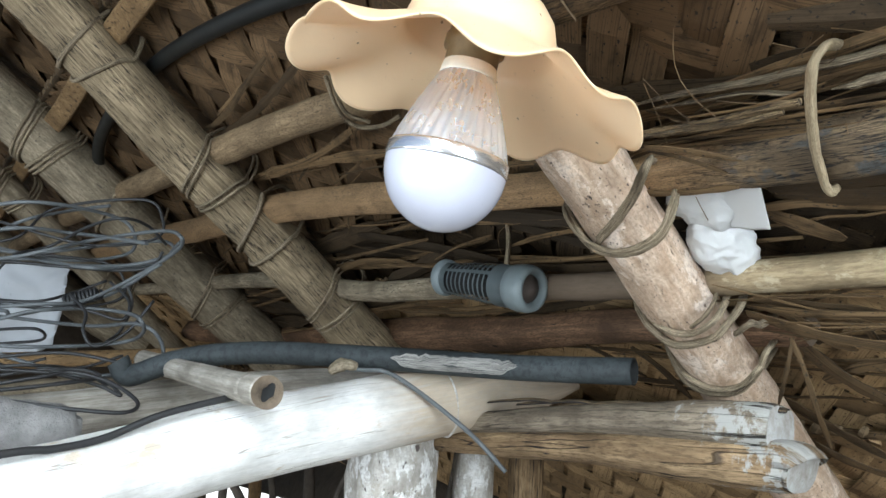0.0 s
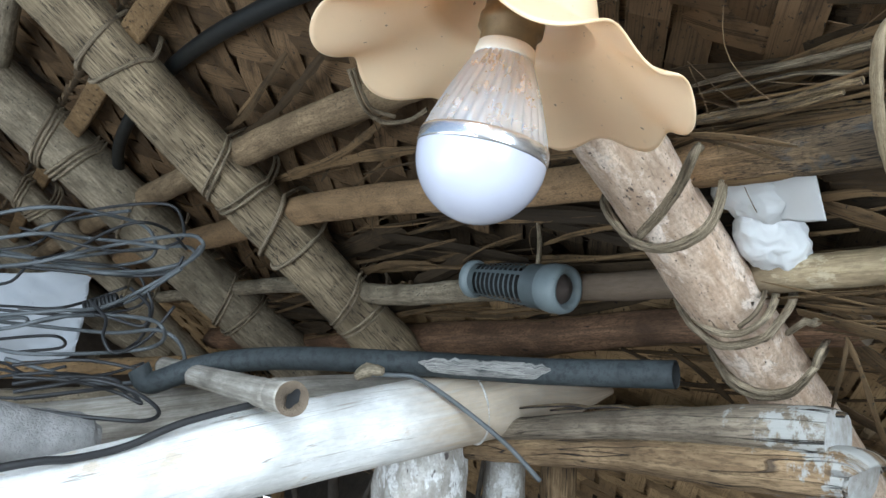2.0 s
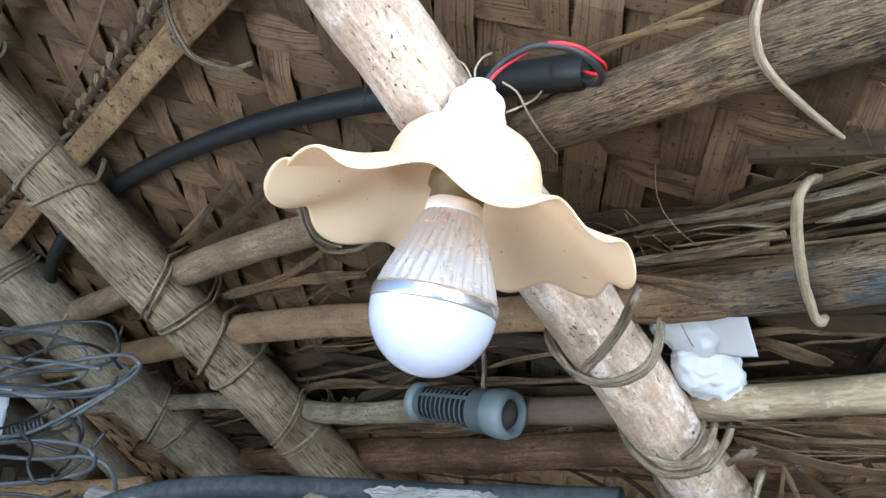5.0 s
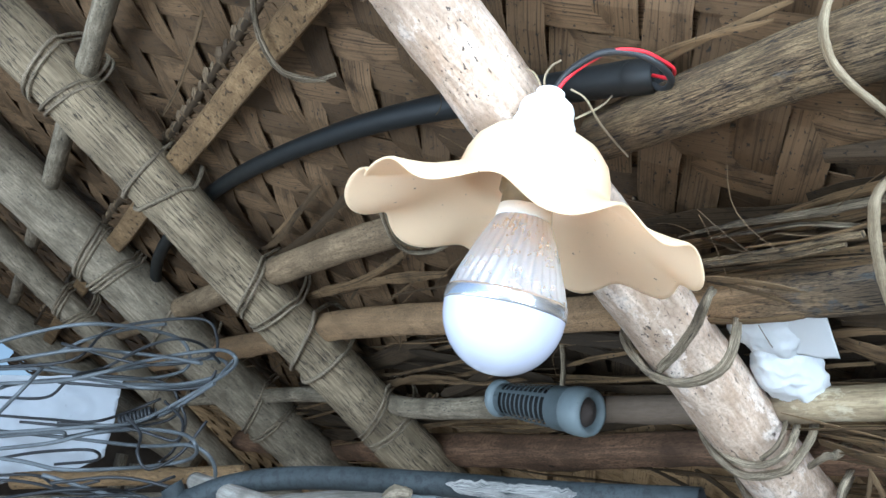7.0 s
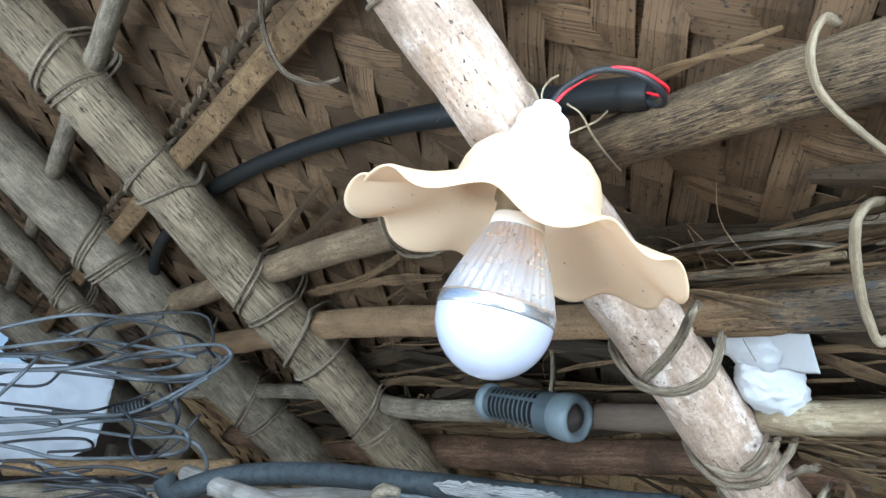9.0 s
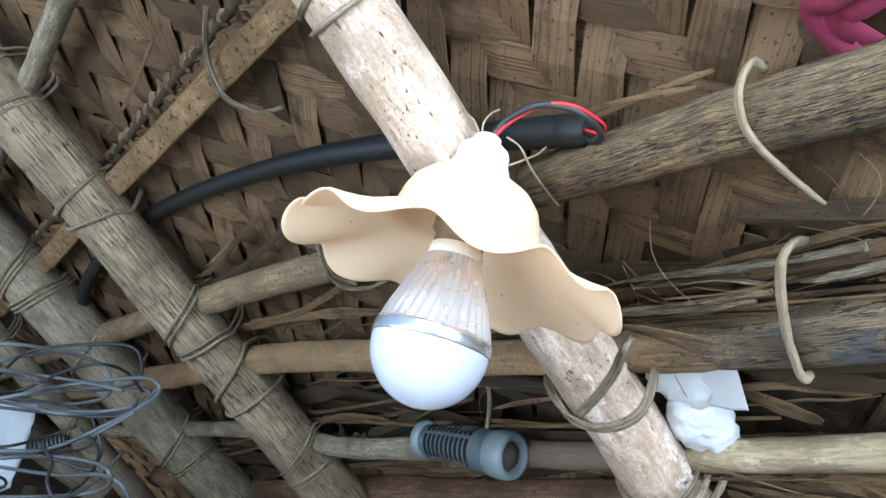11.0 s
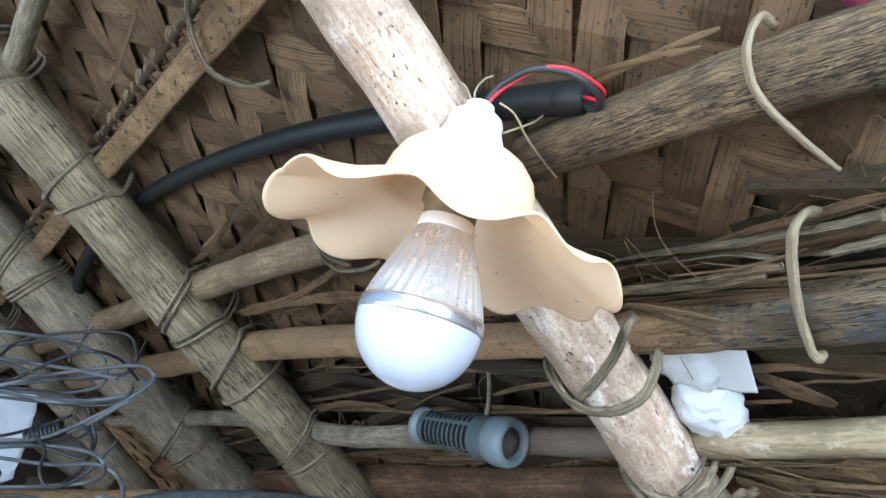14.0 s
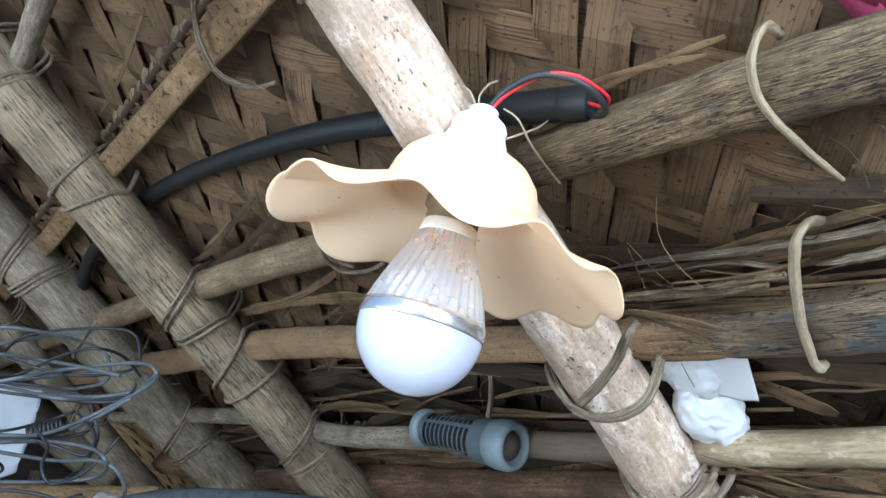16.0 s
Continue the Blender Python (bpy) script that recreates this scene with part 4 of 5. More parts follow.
front = (Vector((0, -0.6, -0.8)) - cx * cx.dot(Vector((0, -0.6, -0.8)))).normalized()
sidev = cx.cross(front)
grid = [[None] * SEG for _ in range(ROW + 1)]
for i in range(ROW + 1):
    x = i / ROW
    for k in range(SEG):
        a = 2 * math.pi * k / SEG
        grid[i][k] = bm.verts.new(ca + cx * (0.008 + x * (clen - 0.022)) + (front * math.cos(a) + sidev * math.sin(a)) * can_r(x))
for i in range(ROW):
    for k in range(SEG):
        slot = 3 <= i < 33 and i % 3 != 0 and k % 16 not in (0, 1)
        if not slot:
            bm.faces.new((grid[i][k], grid[i][(k + 1) % SEG], grid[i + 1][(k + 1) % SEG], grid[i + 1][k]))
bmesh.ops.solidify(bm, geom=bm.faces[:], thickness=0.0014)
under(part("slotted_body", bm, M_CAN, smooth=False), can)
bm = bmesh.new()
tube(bm, [ca + cx * 0.01, ca + cx * (clen - 0.02)], 0.0118, 24)
under(part("shade_core", bm, M_DARK), can)
for name, base, prof in (("end_ring", ca, [(0.0100, 0.004), (0.0100, 0.0), (0.0150, 0.0), (0.0162, 0.002), (0.0162, 0.006), (0.0150, 0.008), (0.0134, 0.0085)]),
                         ("end_cap", ca, [(0.0172, clen - 0.020), (0.0185, clen - 0.018), (0.0194, clen - 0.012), (0.0194, clen - 0.004), (0.0180, clen + 0.0005), (0.0158, clen + 0.002), (0.0142, clen + 0.0015), (0.0122, clen - 0.001), (0.0122, clen - 0.006), (0.0, clen - 0.006)])):
    bm = bmesh.new()
    lathe(bm, prof, cx, base, 48)
    bmesh.ops.recalc_face_normals(bm, faces=bm.faces)
    under(part(name, bm, M_CAN), can)
bm = bmesh.new()
lathe(bm, [(0.0120, clen - 0.0058), (0.0110, clen - 0.0035), (0.0062, clen - 0.001), (0.003, clen + 0.001), (0.0, clen + 0.002)], cx, ca, 24)
under(part("plug", bm, M_CANIN, label="dark brown plug in the end cap"), can)
hang = ca.lerp(cb, 0.72)
under(part("hanging_cord", tube(bmesh.new(), spline([hang + Vector((0, 0, 0.016)), hang + Vector((0.002, 0.01, 0.04)), hang + Vector((0.0, 0.02, 0.075)), hang + Vector((0.004, 0.03, 0.10))], 6), 0.0022, 8, 0.1), M_ROPE), can)

# ---- plastic bag stuffed behind the pale rafter ----
bag = empty("plastic_bag", rp(0.15, -0.20, 0.03), "crumpled thin white plastic bag stuffed behind the rafter", "bag")


def crumple(bm, amp, grain, seed):
    for v in bm.verts:
        q = v.co * grain + Vector((seed, seed * 2, 0))
        d = Vector((noise.noise(q), noise.noise(q + Vector((9, 0, 0))), noise.noise(q + Vector((0, 9, 0)))))
        ridge = Vector((abs(noise.noise(q * 2.3)) - 0.2, abs(noise.noise(q * 2.3 + Vector((4, 4, 0)))) - 0.2, abs(noise.noise(q * 2.3 + Vector((0, 4, 4)))) - 0.2))
        v.co += (d + ridge * 0.7) * amp


for name, cu, cw, cn, su, sw, sn, seed in (("lower_bulge", 0.139, -0.2135, 0.040, 0.028, 0.0205, 0.013, 2.0), ("upper_bulge", 0.103, -0.222, 0.043, 0.026, 0.022, 0.012, 5.0)):
    bm = bmesh.new()
    bmesh.ops.create_icosphere(bm, subdivisions=5, radius=1.0)
    for v in bm.verts:
        v.co = rp(cu + v.co.x * su, cw + v.co.y * sw, cn + v.co.z * sn)
    crumple(bm, 0.0036, 30, seed)
    crumple(bm, 0.0020, 75, seed + 1)
    crumple(bm, 0.0012, 210, seed + 3)
    under(part(name, bm, M_FILM), bag)
bm = bmesh.new()
bmesh.ops.create_grid(bm, x_segments=24, y_segments=24, size=0.5)
for v in bm.verts:
    x, y = v.co.x + 0.5, v.co.y + 0.5
    a = Vector((0.0800, -0.232, 0.045)).lerp(Vector((0.0850, -0.2745, 0.033)), x)
    b_ = Vector((0.124, -0.215, 0.042)).lerp(Vector((0.1235, -0.2605, 0.030)), x)
    q = a.lerp(b_, y)
    q.z += 0.0022 * math.sin(x * 9 + y * 4) * (1 - x)
    v.co = rp(*q)
bmesh.ops.solidify(bm, geom=bm.faces[:], thickness=0.0005)
under(part("flat_flap", bm, M_FILM), bag)

# ---- pink ribbon over the rough purlin ----
pk = bmesh.new()
blade(pk, spline([rp(*p) for p in ((-0.030, -0.40, 0.070), (-0.058, -0.397, 0.066), (-0.064, -0.405, 0.058), (-0.062, -0.425, 0.056), (-0.055, -0.45, 0.060), (-0.04, -0.49, 0.070))], 8), 0.012, -NV, 0.0012, 0.3, False)
blade(pk, spline([rp(*p) for p in ((-0.032, -0.41, 0.071), (-0.052, -0.405, 0.064), (-0.054, -0.42, 0.060), (-0.048, -0.45, 0.064), (-0.036, -0.48, 0.072))], 8), 0.010, -NV, 0.0012, -0.3, False)
tagged(part("pink_ribbon", pk, M_PINK), "crumpled bright pink cloth strip behind the purlin", "ribbon")

# ---- thatch: courses of plaited palm leaf mats ----
P_W, AMP = 0.0368, 0.0026


def leaflet(name, side, odd, length, width, seed, mat):
    """One leaflet of a mat, woven two over and two under, in the roof's axes."""
    bm = bmesh.new()
    uvl = bm.loops.layers.uv.verify()
    rng = random.Random(seed)
    k_max = int(length / (P_W / 2))
    drift = rng.uniform(-0.03, 0.03)
    rows = []
    pts = [(-0.0040, -0.0010), (-0.0005, -0.0078)]
    for k in range(1, k_max):
        over = (2 * odd + k) % 4 < 2 if side > 0 else not (2 * odd - k) % 4 < 2
        pts.append((k * P_W / 2, (-AMP if over else AMP) + 0.055 * k * P_W / 2 + rng.uniform(-0.0004, 0.0004)))
    for i, (q, h) in enumerate(pts):
        wd = width / 2 * (0.42 if i == 0 else 0.50 if i == 1 else 1) * (1 - 0.10 * i / len(pts)) * rng.uniform(0.95, 1.05)
        d = Vector((1, -side, 0)) / math.sqrt(2)
        p = Vector((q, side * max(q, 0) * (1 + drift), h))
        tw = rng.uniform(-0.0007, 0.0007)
        rows.append([bm.verts.new(p + d * wd * s + Vector((0, 0, z + tw * s))) for s, z in ((-1, 0.0), (0, -0.0007), (1, 0.0), (1, 0.0009), (-1, 0.0009))])
    for i in range(len(rows) - 1):
        for k in range(5):
            a, c = rows[i], rows[i + 1]
            f = bm.faces.new((a[k], a[(k + 1) % 5], c[(k + 1) % 5], c[k]))
            us = (-0.5, 0, 0.5, 0.5, -0.5, -0.5)
            for lp, (uu, vv) in zip(f.loops, ((us[k], i), (us[k + 1], i), (us[k + 1], i + 1), (us[k], i + 1))):
                lp[uvl].uv = (uu * width, vv * 0.026)
    bmesh.ops.recalc_face_normals(bm, faces=bm.faces)
    me = bpy.data.meshes.new(name)
    bm.to_mesh(me)
    bm.free()
    me.materials.append(mat)
    return me


def mat_course(u0, skew, length, n0, seed, mat, label):
    rng = random.Random(seed)
    root = empty("thatch_mat", rp(u0, 0, n0), label, "thatch", "mats of the roof")
    inv = Matrix.Translation(root.location).inverted()
    kinds = {(s, o): [leaflet("leaflet", s, o, length + rng.uniform(-0.02, 0.03), 0.0266 * rng.uniform(0.96, 1.04), rng.random(), mat) for _ in range(3)] for s in (1, -1) for o in (0, 1)}
    verts, faces, uvs = [], [], []
    for side in (1, -1):
        lo, hi = (-0.64 - length, 1.95) if side > 0 else (-0.64, 1.95 + length)
        for i in range(int(lo / P_W), int(hi / P_W)):
            w = i * P_W + rng.uniform(-0.0012, 0.0012)
            near = (-0.64 - length if side > 0 else -0.64) <= w <= (0.42 if side > 0 else 0.42 + length)
            me = rng.choice(kinds[(side, i % 2)])
            place = Matrix.Translation((u0 - skew * w + rng.uniform(-0.002, 0.002), w, n0 + rng.uniform(-0.0006, 0.0006))) @ Matrix.Rotation(rng.uniform(-0.012, 0.012), 4, 'Z')
            if near:
                ob = new("leaflet", me)
                ob.parent, ob.matrix_parent_inverse = root, inv
                ob.matrix_basis = ROOF @ place
            else:
                base, mw = len(verts), ROOF @ place
                verts += [mw @ v.co for v in me.vertices]
                for p in me.polygons:
                    faces.append([base + v for v in p.vertices])
                    uvs += [me.uv_layers[0].data[l].uv[:] for l in p.loop_indices]
    far = bpy.data.meshes.new("far_thatch")
    far.from_pydata(verts, [], faces)
    layer = far.uv_layers.new()
    layer.data.foreach_set("uv", [x for uv in uvs for x in uv])
    far.materials.append(mat)
    fo = new("far_thatch", far)
    fo["kind"] = "stuff"
    fo.parent, fo.matrix_parent_inverse = root, inv
    rib = part("midrib", tube(bmesh.new(), spline([rp(u0 - 0.0035 - skew * w + 0.002 * math.sin(w * 9), w, n0 - 0.0055) for w in np.linspace(-0.62, 1.95, 24)], 4), 0.0036, 10, 0.12, seed, grain=120), M_STRAW)
    under(rib, root)
    teeth = bmesh.new()
    for i in range(int(1.9 / P_W * 2)):
        w = -0.62 + i * P_W / 2 + rng.uniform(-0.003, 0.003)
        u, slant, reach = u0 - 0.004 - skew * w + 0.002 * math.sin(w * 9), rng.uniform(0.5, 1.1), rng.uniform(0.005, 0.008)
        blade(teeth, [rp(u + reach * k, w + slant * reach * k, n0 - 0.0082 + 0.0050 * k * k) for k in (-1.0, -0.5, 0.0, 0.5, 1.0)], rng.uniform(0.006, 0.010), -NV, 0.0006, 0.3)
    folds = under(part("leaf_fold", teeth, M_FOLD, smooth=False), root)
    folds["kind"] = "stuff"
    return root


# course 3 takes the leaf darkened for shade, courses 4 and 5 the brightened one
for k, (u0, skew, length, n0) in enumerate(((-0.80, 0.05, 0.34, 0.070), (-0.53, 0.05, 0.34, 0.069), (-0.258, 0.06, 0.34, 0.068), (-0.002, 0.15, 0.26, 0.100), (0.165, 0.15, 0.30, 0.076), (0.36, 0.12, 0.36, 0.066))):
    mat, label = ((M_LEAF_SHADED, "older plaited palm leaf mat, dark with soot") if k == 3 else
                  (M_LEAF_LIT, "newer plaited palm leaf mat, tan and yellowish") if k >= 4 else (M_LEAF, "plaited dry palm leaf mat, brown and grey"))
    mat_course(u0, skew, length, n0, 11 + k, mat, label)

# added slab above the mats, keeps sky light out of their gaps
bm = bmesh.new()
bmesh.ops.create_cube(bm, size=1)
for v in bm.verts:
    v.co = rp(-0.45 + v.co.x * 2.45, 0.68 + v.co.y * 2.94, 0.172 + v.co.z * 0.03)
bmesh.ops.subdivide_edges(bm, edges=bm.edges[:], cuts=24, use_grid_fill=True)
for v in bm.verts:
    v.co += NV * 0.012 * noise.noise(v.co * 9)
tagged(part("roof_light_block", bm, M_OUTER), "added backing slab over the mats, blocks sky light", "roof", kind="structure")

# ---- loose dry leaf strips caught between purlins and mats ----
rng = random.Random(7)
litter, sheets = bmesh.new(), bmesh.new()
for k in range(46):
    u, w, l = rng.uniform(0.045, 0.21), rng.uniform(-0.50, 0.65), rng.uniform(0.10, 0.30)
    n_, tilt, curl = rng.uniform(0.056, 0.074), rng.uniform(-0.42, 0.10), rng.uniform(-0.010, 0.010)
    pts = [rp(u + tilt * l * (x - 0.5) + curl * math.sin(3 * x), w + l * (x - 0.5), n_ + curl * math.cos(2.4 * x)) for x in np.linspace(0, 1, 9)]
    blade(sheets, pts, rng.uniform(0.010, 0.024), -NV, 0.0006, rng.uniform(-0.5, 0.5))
for _ in range(75):
    u, w, l = rng.uniform(0.045, 0.34), rng.uniform(-0.45, 0.75), rng.uniform(0.14, 0.40)
    n_, tilt = rng.uniform(0.054, 0.068), rng.uniform(-0.26, 0.0)
    pts = [rp(u + tilt * l * (x - 0.5) + 0.0025 * math.sin(4 * x + u * 70), w + l * (x - 0.5), n_ - 0.004 * math.sin(math.pi * x) + rng.uniform(-0.0015, 0.0015)) for x in np.linspace(0, 1, 8)]
    blade(litter, pts, rng.uniform(0.0018, 0.0065), -NV, 0.0006, rng.uniform(-0.4, 0.4))
tagged(part("dry_leaf_litter", litter, M_STRAW, smooth=False), "loose dry leaf strips caught under the mats", "dry leaves", kind="stuff")

tagged(part("dry_leaf_sheets", sheets, M_SHADE, smooth=False), "broad dry leaf pieces behind the purlins, darkened for the recess shade", "dry leaves", kind="stuff")

fibres = bmesh.new()
for k in range(105):
    if k < 34:
        u, w, n_ = rng.uniform(0.042, 0.078), rng.uniform(-0.46, -0.17), rng.uniform(0.036, 0.054)
        l, tilt = rng.uniform(0.06, 0.20), -0.14 + rng.gauss(0, 0.10)
    elif k < 58:
        u, w, n_ = rng.uniform(0.17, 0.24), rng.uniform(-0.45, -0.22), rng.uniform(0.018, 0.034)
        l, tilt = rng.uniform(0.06, 0.16), -0.2 + rng.gauss(0, 0.2)
    else:
        u, w, n_ = rng.uniform(-0.03, 0.18), rng.uniform(-0.15, 0.6), rng.uniform(0.045, 0.065)
        l, tilt = rng.uniform(0.05, 0.18), -0.14 + rng.gauss(0, 0.22)
    bow = rng.uniform(-0.008, 0.008)
    pts = [rp(u + (tilt + 0.14) * l * (x - 0.5) - 0.14 * (w + l * (x - 0.5) + 0.3) + bow * math.sin(math.pi * x), w + l * (x - 0.5), n_ + 0.5 * bow * math.sin(2.6 * x)) for x in np.linspace(0, 1, 7)]
    blade(fibres, pts, rng.uniform(0.0008, 0.0028), -NV, 0.0004, rng.uniform(-0.3, 0.3))
for k in range(46):
    u, w, n_ = (rng.uniform(0.02, 0.10), rng.uniform(-0.42, -0.18), rng.uniform(0.022, 0.045)) if k % 2 else (rng.uniform(-0.15, 0.20), rng.uniform(-0.20, 0.50), rng.uniform(0.030, 0.050))
    a, l, bow = rng.uniform(0, 6.28), rng.uniform(0.02, 0.07), rng.uniform(-0.012, 0.012)
    tube(fibres, [rp(u + math.cos(a) * l * x - math.sin(a) * bow * math.sin(3 * x), w + math.sin(a) * l * x + math.cos(a) * bow * math.sin(3 * x), n_ + 0.012 * x) for x in np.linspace(0, 1, 7)], 0.00028, 4)
tagged(part("loose_fibres", fibres, M_STRAW, smooth=False), "thin dry leaf fibres caught along the purlins", "dry leaves", kind="stuff")


def leaf_strip(pts, width, fold=0.12):
    return tagged(part("palm_leaf_strip", blade(bmesh.new(), spline([rp(*p) for p in pts], 12), width * 0.95, -NV, 0.0006, fold), M_STRAW, smooth=False), "split dry palm leaf strip lying along the purlin", "leaf strip", "loose leaf strips")


for pts, wd in ((((0.030, -0.18, 0.055), (0.040, -0.25, 0.050), (0.046, -0.31, 0.048), (0.050, -0.37, 0.046), (0.056, -0.47, 0.050)), 0.009),
                (((0.070, -0.20, 0.026), (0.078, -0.23, 0.024), (0.086, -0.265, 0.026)), 0.004),
                (((-0.068, -0.27, 0.064), (-0.066, -0.31, 0.060), (-0.060, -0.35, 0.060)), 0.004),
                (((-0.075, -0.26, 0.064), (-0.070, -0.30, 0.058), (-0.058, -0.34, 0.056)), 0.003),
                (((0.110, -0.26, 0.050), (0.118, -0.32, 0.046), (0.130, -0.38, 0.048), (0.150, -0.47, 0.052)), 0.010),
                (((0.116, -0.26, 0.052), (0.132, -0.32, 0.047), (0.150, -0.37, 0.048), (0.170, -0.44, 0.052)), 0.014),
                (((0.185, -0.205, 0.030), (0.190, -0.25, 0.022), (0.198, -0.30, 0.022), (0.215, -0.36, 0.030), (0.23, -0.44, 0.04)), 0.008),
                (((0.188, -0.205, 0.026), (0.200, -0.24, 0.018), (0.216, -0.27, 0.018), (0.240, -0.31, 0.026)), 0.010),
                (((0.186, -0.20, 0.034), (0.196, -0.26, 0.026), (0.212, -0.31, 0.026), (0.246, -0.35, 0.03)), 0.007),
                (((0.2105, -0.2249, 0.0220), (0.2309, -0.2256, 0.0120), (0.2646, -0.2185, 0.0040), (0.3047, -0.2079, 0.0000)), 0.0036),
                (((0.2107, -0.2267, 0.0220), (0.2304, -0.2139, 0.0120), (0.2644, -0.1889, 0.0080)), 0.0032),
                (((0.1808, -0.2142, 0.0300), (0.1853, -0.2494, 0.0260), (0.1986, -0.2718, 0.0300), (0.2150, -0.2887, 0.0360)), 0.007),
                (((0.1864, -0.2136, 0.0300), (0.1936, -0.2321, 0.0260), (0.2212, -0.2446, 0.0260), (0.2419, -0.2489, 0.0340)), 0.01),
                (((0.2376, -0.2107, 0.0400), (0.2754, -0.2200, 0.0400), (0.3220, -0.2371, 0.0460)), 0.013),
                (((0.3152, -0.1478, 0.0500), (0.3444, -0.1632, 0.0500), (0.4044, -0.1913, 0.0550)), 0.012),
                (((0.3666, -0.1347, 0.0500), (0.4012, -0.1581, 0.0500), (0.4314, -0.1845, 0.0550)), 0.01),
                (((0.1961, -0.2545, 0.0300), (0.2140, -0.2686, 0.0300), (0.2448, -0.2636, 0.0360)), 0.006),
                (((0.2464, -0.0407, 0.0550), (0.2789, -0.0504, 0.0550), (0.3228, -0.0523, 0.0550)), 0.008),
                (((0.2338, 0.0022, 0.0500), (0.2514, -0.0118, 0.0500), (0.2889, -0.0252, 0.0550)), 0.006),
                (((0.2945, -0.1962, 0.0500), (0.2803, -0.2255, 0.0500), (0.2800, -0.2546, 0.0550)), 0.012),
                (((0.0382, -0.2356, 0.0200), (0.0501, -0.2587, 0.0200), (0.0683, -0.2788, 0.0240)), 0.004),
                (((0.0406, -0.2366, 0.0200), (0.0525, -0.2519, 0.0200), (0.0734, -0.2659, 0.0240)), 0.003),
                (((0.1228, -0.2475, 0.0500), (0.1276, -0.2763, 0.0500), (0.1474, -0.3160, 0.0550)), 0.007),
                (((0.1324, -0.2451, 0.0550), (0.1440, -0.2642, 0.0500), (0.1645, -0.2769, 0.0550)), 0.012),
                (((0.1068, -0.0172, 0.0550), (0.1016, -0.0639, 0.0500), (0.1088, -0.1051, 0.0550)), 0.004),
                (((-0.0619, 0.2586, 0.0600), (-0.0506, 0.1513, 0.0550), (-0.0320, 0.0684, 0.0550), (-0.0146, 0.0179, 0.0600)), 0.012),
                (((0.0640, 0.2629, 0.0550), (0.0664, 0.1572, 0.0500), (0.0747, 0.0746, 0.0550)), 0.004),
                (((0.0785, 0.3258, 0.0550), (0.0763, 0.2267, 0.0550), (0.0876, 0.1608, 0.0550), (0.1148, 0.1282, 0.0600)), 0.01),
                (((-0.1347, 0.1900, 0.0550), (-0.1383, 0.1016, 0.0550)), 0.004),
                (((0.1425, 0.3171, 0.0500), (0.1459, 0.1931, 0.0500), (0.1509, 0.1210, 0.0500)), 0.007),
                (((-0.29, -0.02, 0.055), (-0.285, 0.03, 0.054), (-0.282, 0.09, 0.054), (-0.285, 0.16, 0.058)), 0.0035),
                (((-0.141, 0.05, 0.056), (-0.136, 0.11, 0.053), (-0.13, 0.18, 0.052), (-0.135, 0.26, 0.056)), 0.006),
                (((-0.120, 0.02, 0.058), (-0.116, 0.08, 0.054), (-0.114, 0.15, 0.054), (-0.12, 0.24, 0.058)), 0.008),
                (((-0.062, -0.05, 0.056), (-0.052, 0.03, 0.053), (-0.05, 0.12, 0.053), (-0.06, 0.22, 0.056)), 0.007)):
    leaf_strip(pts, wd)

# ---- split bark and ribs lying on the weathered purlin ----
def splinter(pts, radii, mat, label, name="bark_strip", flat=0.35, rough=0.30):
    ob = part(name, tube(bmesh.new(), spline([rp(*p) for p in pts], 14), radii, 16, rough, pts[0][1] * 31, flat=flat, grain=110), mat)
    return tagged(ob, label, "bark", "bark on the purlin")


splinter(((0.0231, -0.2185, 0.046), (0.026, -0.2441, 0.046), (0.0317, -0.2713, 0.046), (0.0376, -0.2991, 0.046), (0.0417, -0.3251, 0.046), (0.0451, -0.3462, 0.046), (0.0474, -0.3685, 0.046)), (0.0012, 0.0034, 0.0046, 0.0052, 0.0058, 0.0060, 0.0060), M_SPLIT, "long pale split bark strip lying over the purlin")
splinter(((0.0298, -0.2381, 0.044), (0.0357, -0.2657, 0.044), (0.0411, -0.2909, 0.044), (0.0496, -0.3087, 0.044), (0.0554, -0.3208, 0.044)), (0.0014, 0.0030, 0.0026, 0.0034, 0.0012), M_SPLIT, "thin torn bark strip under the longer one")
splinter(((0.0535, -0.3322, 0.04), (0.055, -0.3449, 0.04), (0.0559, -0.3576, 0.04), (0.0573, -0.3768, 0.04)), (0.0010, 0.0052, 0.0062, 0.0062), M_SPLIT, "whitish torn bark slab with a ragged end", rough=0.4)
splinter(((0.0376, -0.2253, 0.036), (0.0428, -0.2523, 0.036), (0.048, -0.2821, 0.036), (0.0499, -0.3043, 0.036), (0.052, -0.3178, 0.036)), (0.0020, 0.0024, 0.0027, 0.0028, 0.0024), M_ROUGH, "brown leaf rib broken off square", "leaf_rib", 0.8, 0.16)
splinter(((0.0383, -0.226, 0.0335), (0.0441, -0.2524, 0.0335), (0.0502, -0.2816, 0.0335), (0.0519, -0.2974, 0.0335), (0.0531, -0.3088, 0.0335)), (0.0018, 0.0022, 0.0024, 0.0024, 0.0016), M_ROUGH, "brown leaf rib beside a longer one", "leaf_rib", 0.8, 0.16)
splinter(((0.0323, -0.2272, 0.05), (0.0418, -0.2393, 0.05), (0.0485, -0.2487, 0.05), (0.044, -0.2596, 0.05), (0.0441, -0.2727, 0.05), (0.0522, -0.2889, 0.05)), (0.0020, 0.0060, 0.0080, 0.0070, 0.0060, 0.0020), M_STRAW, "curled dry leaf scrap behind the bark", "leaf_scrap", 0.12, 0.35)
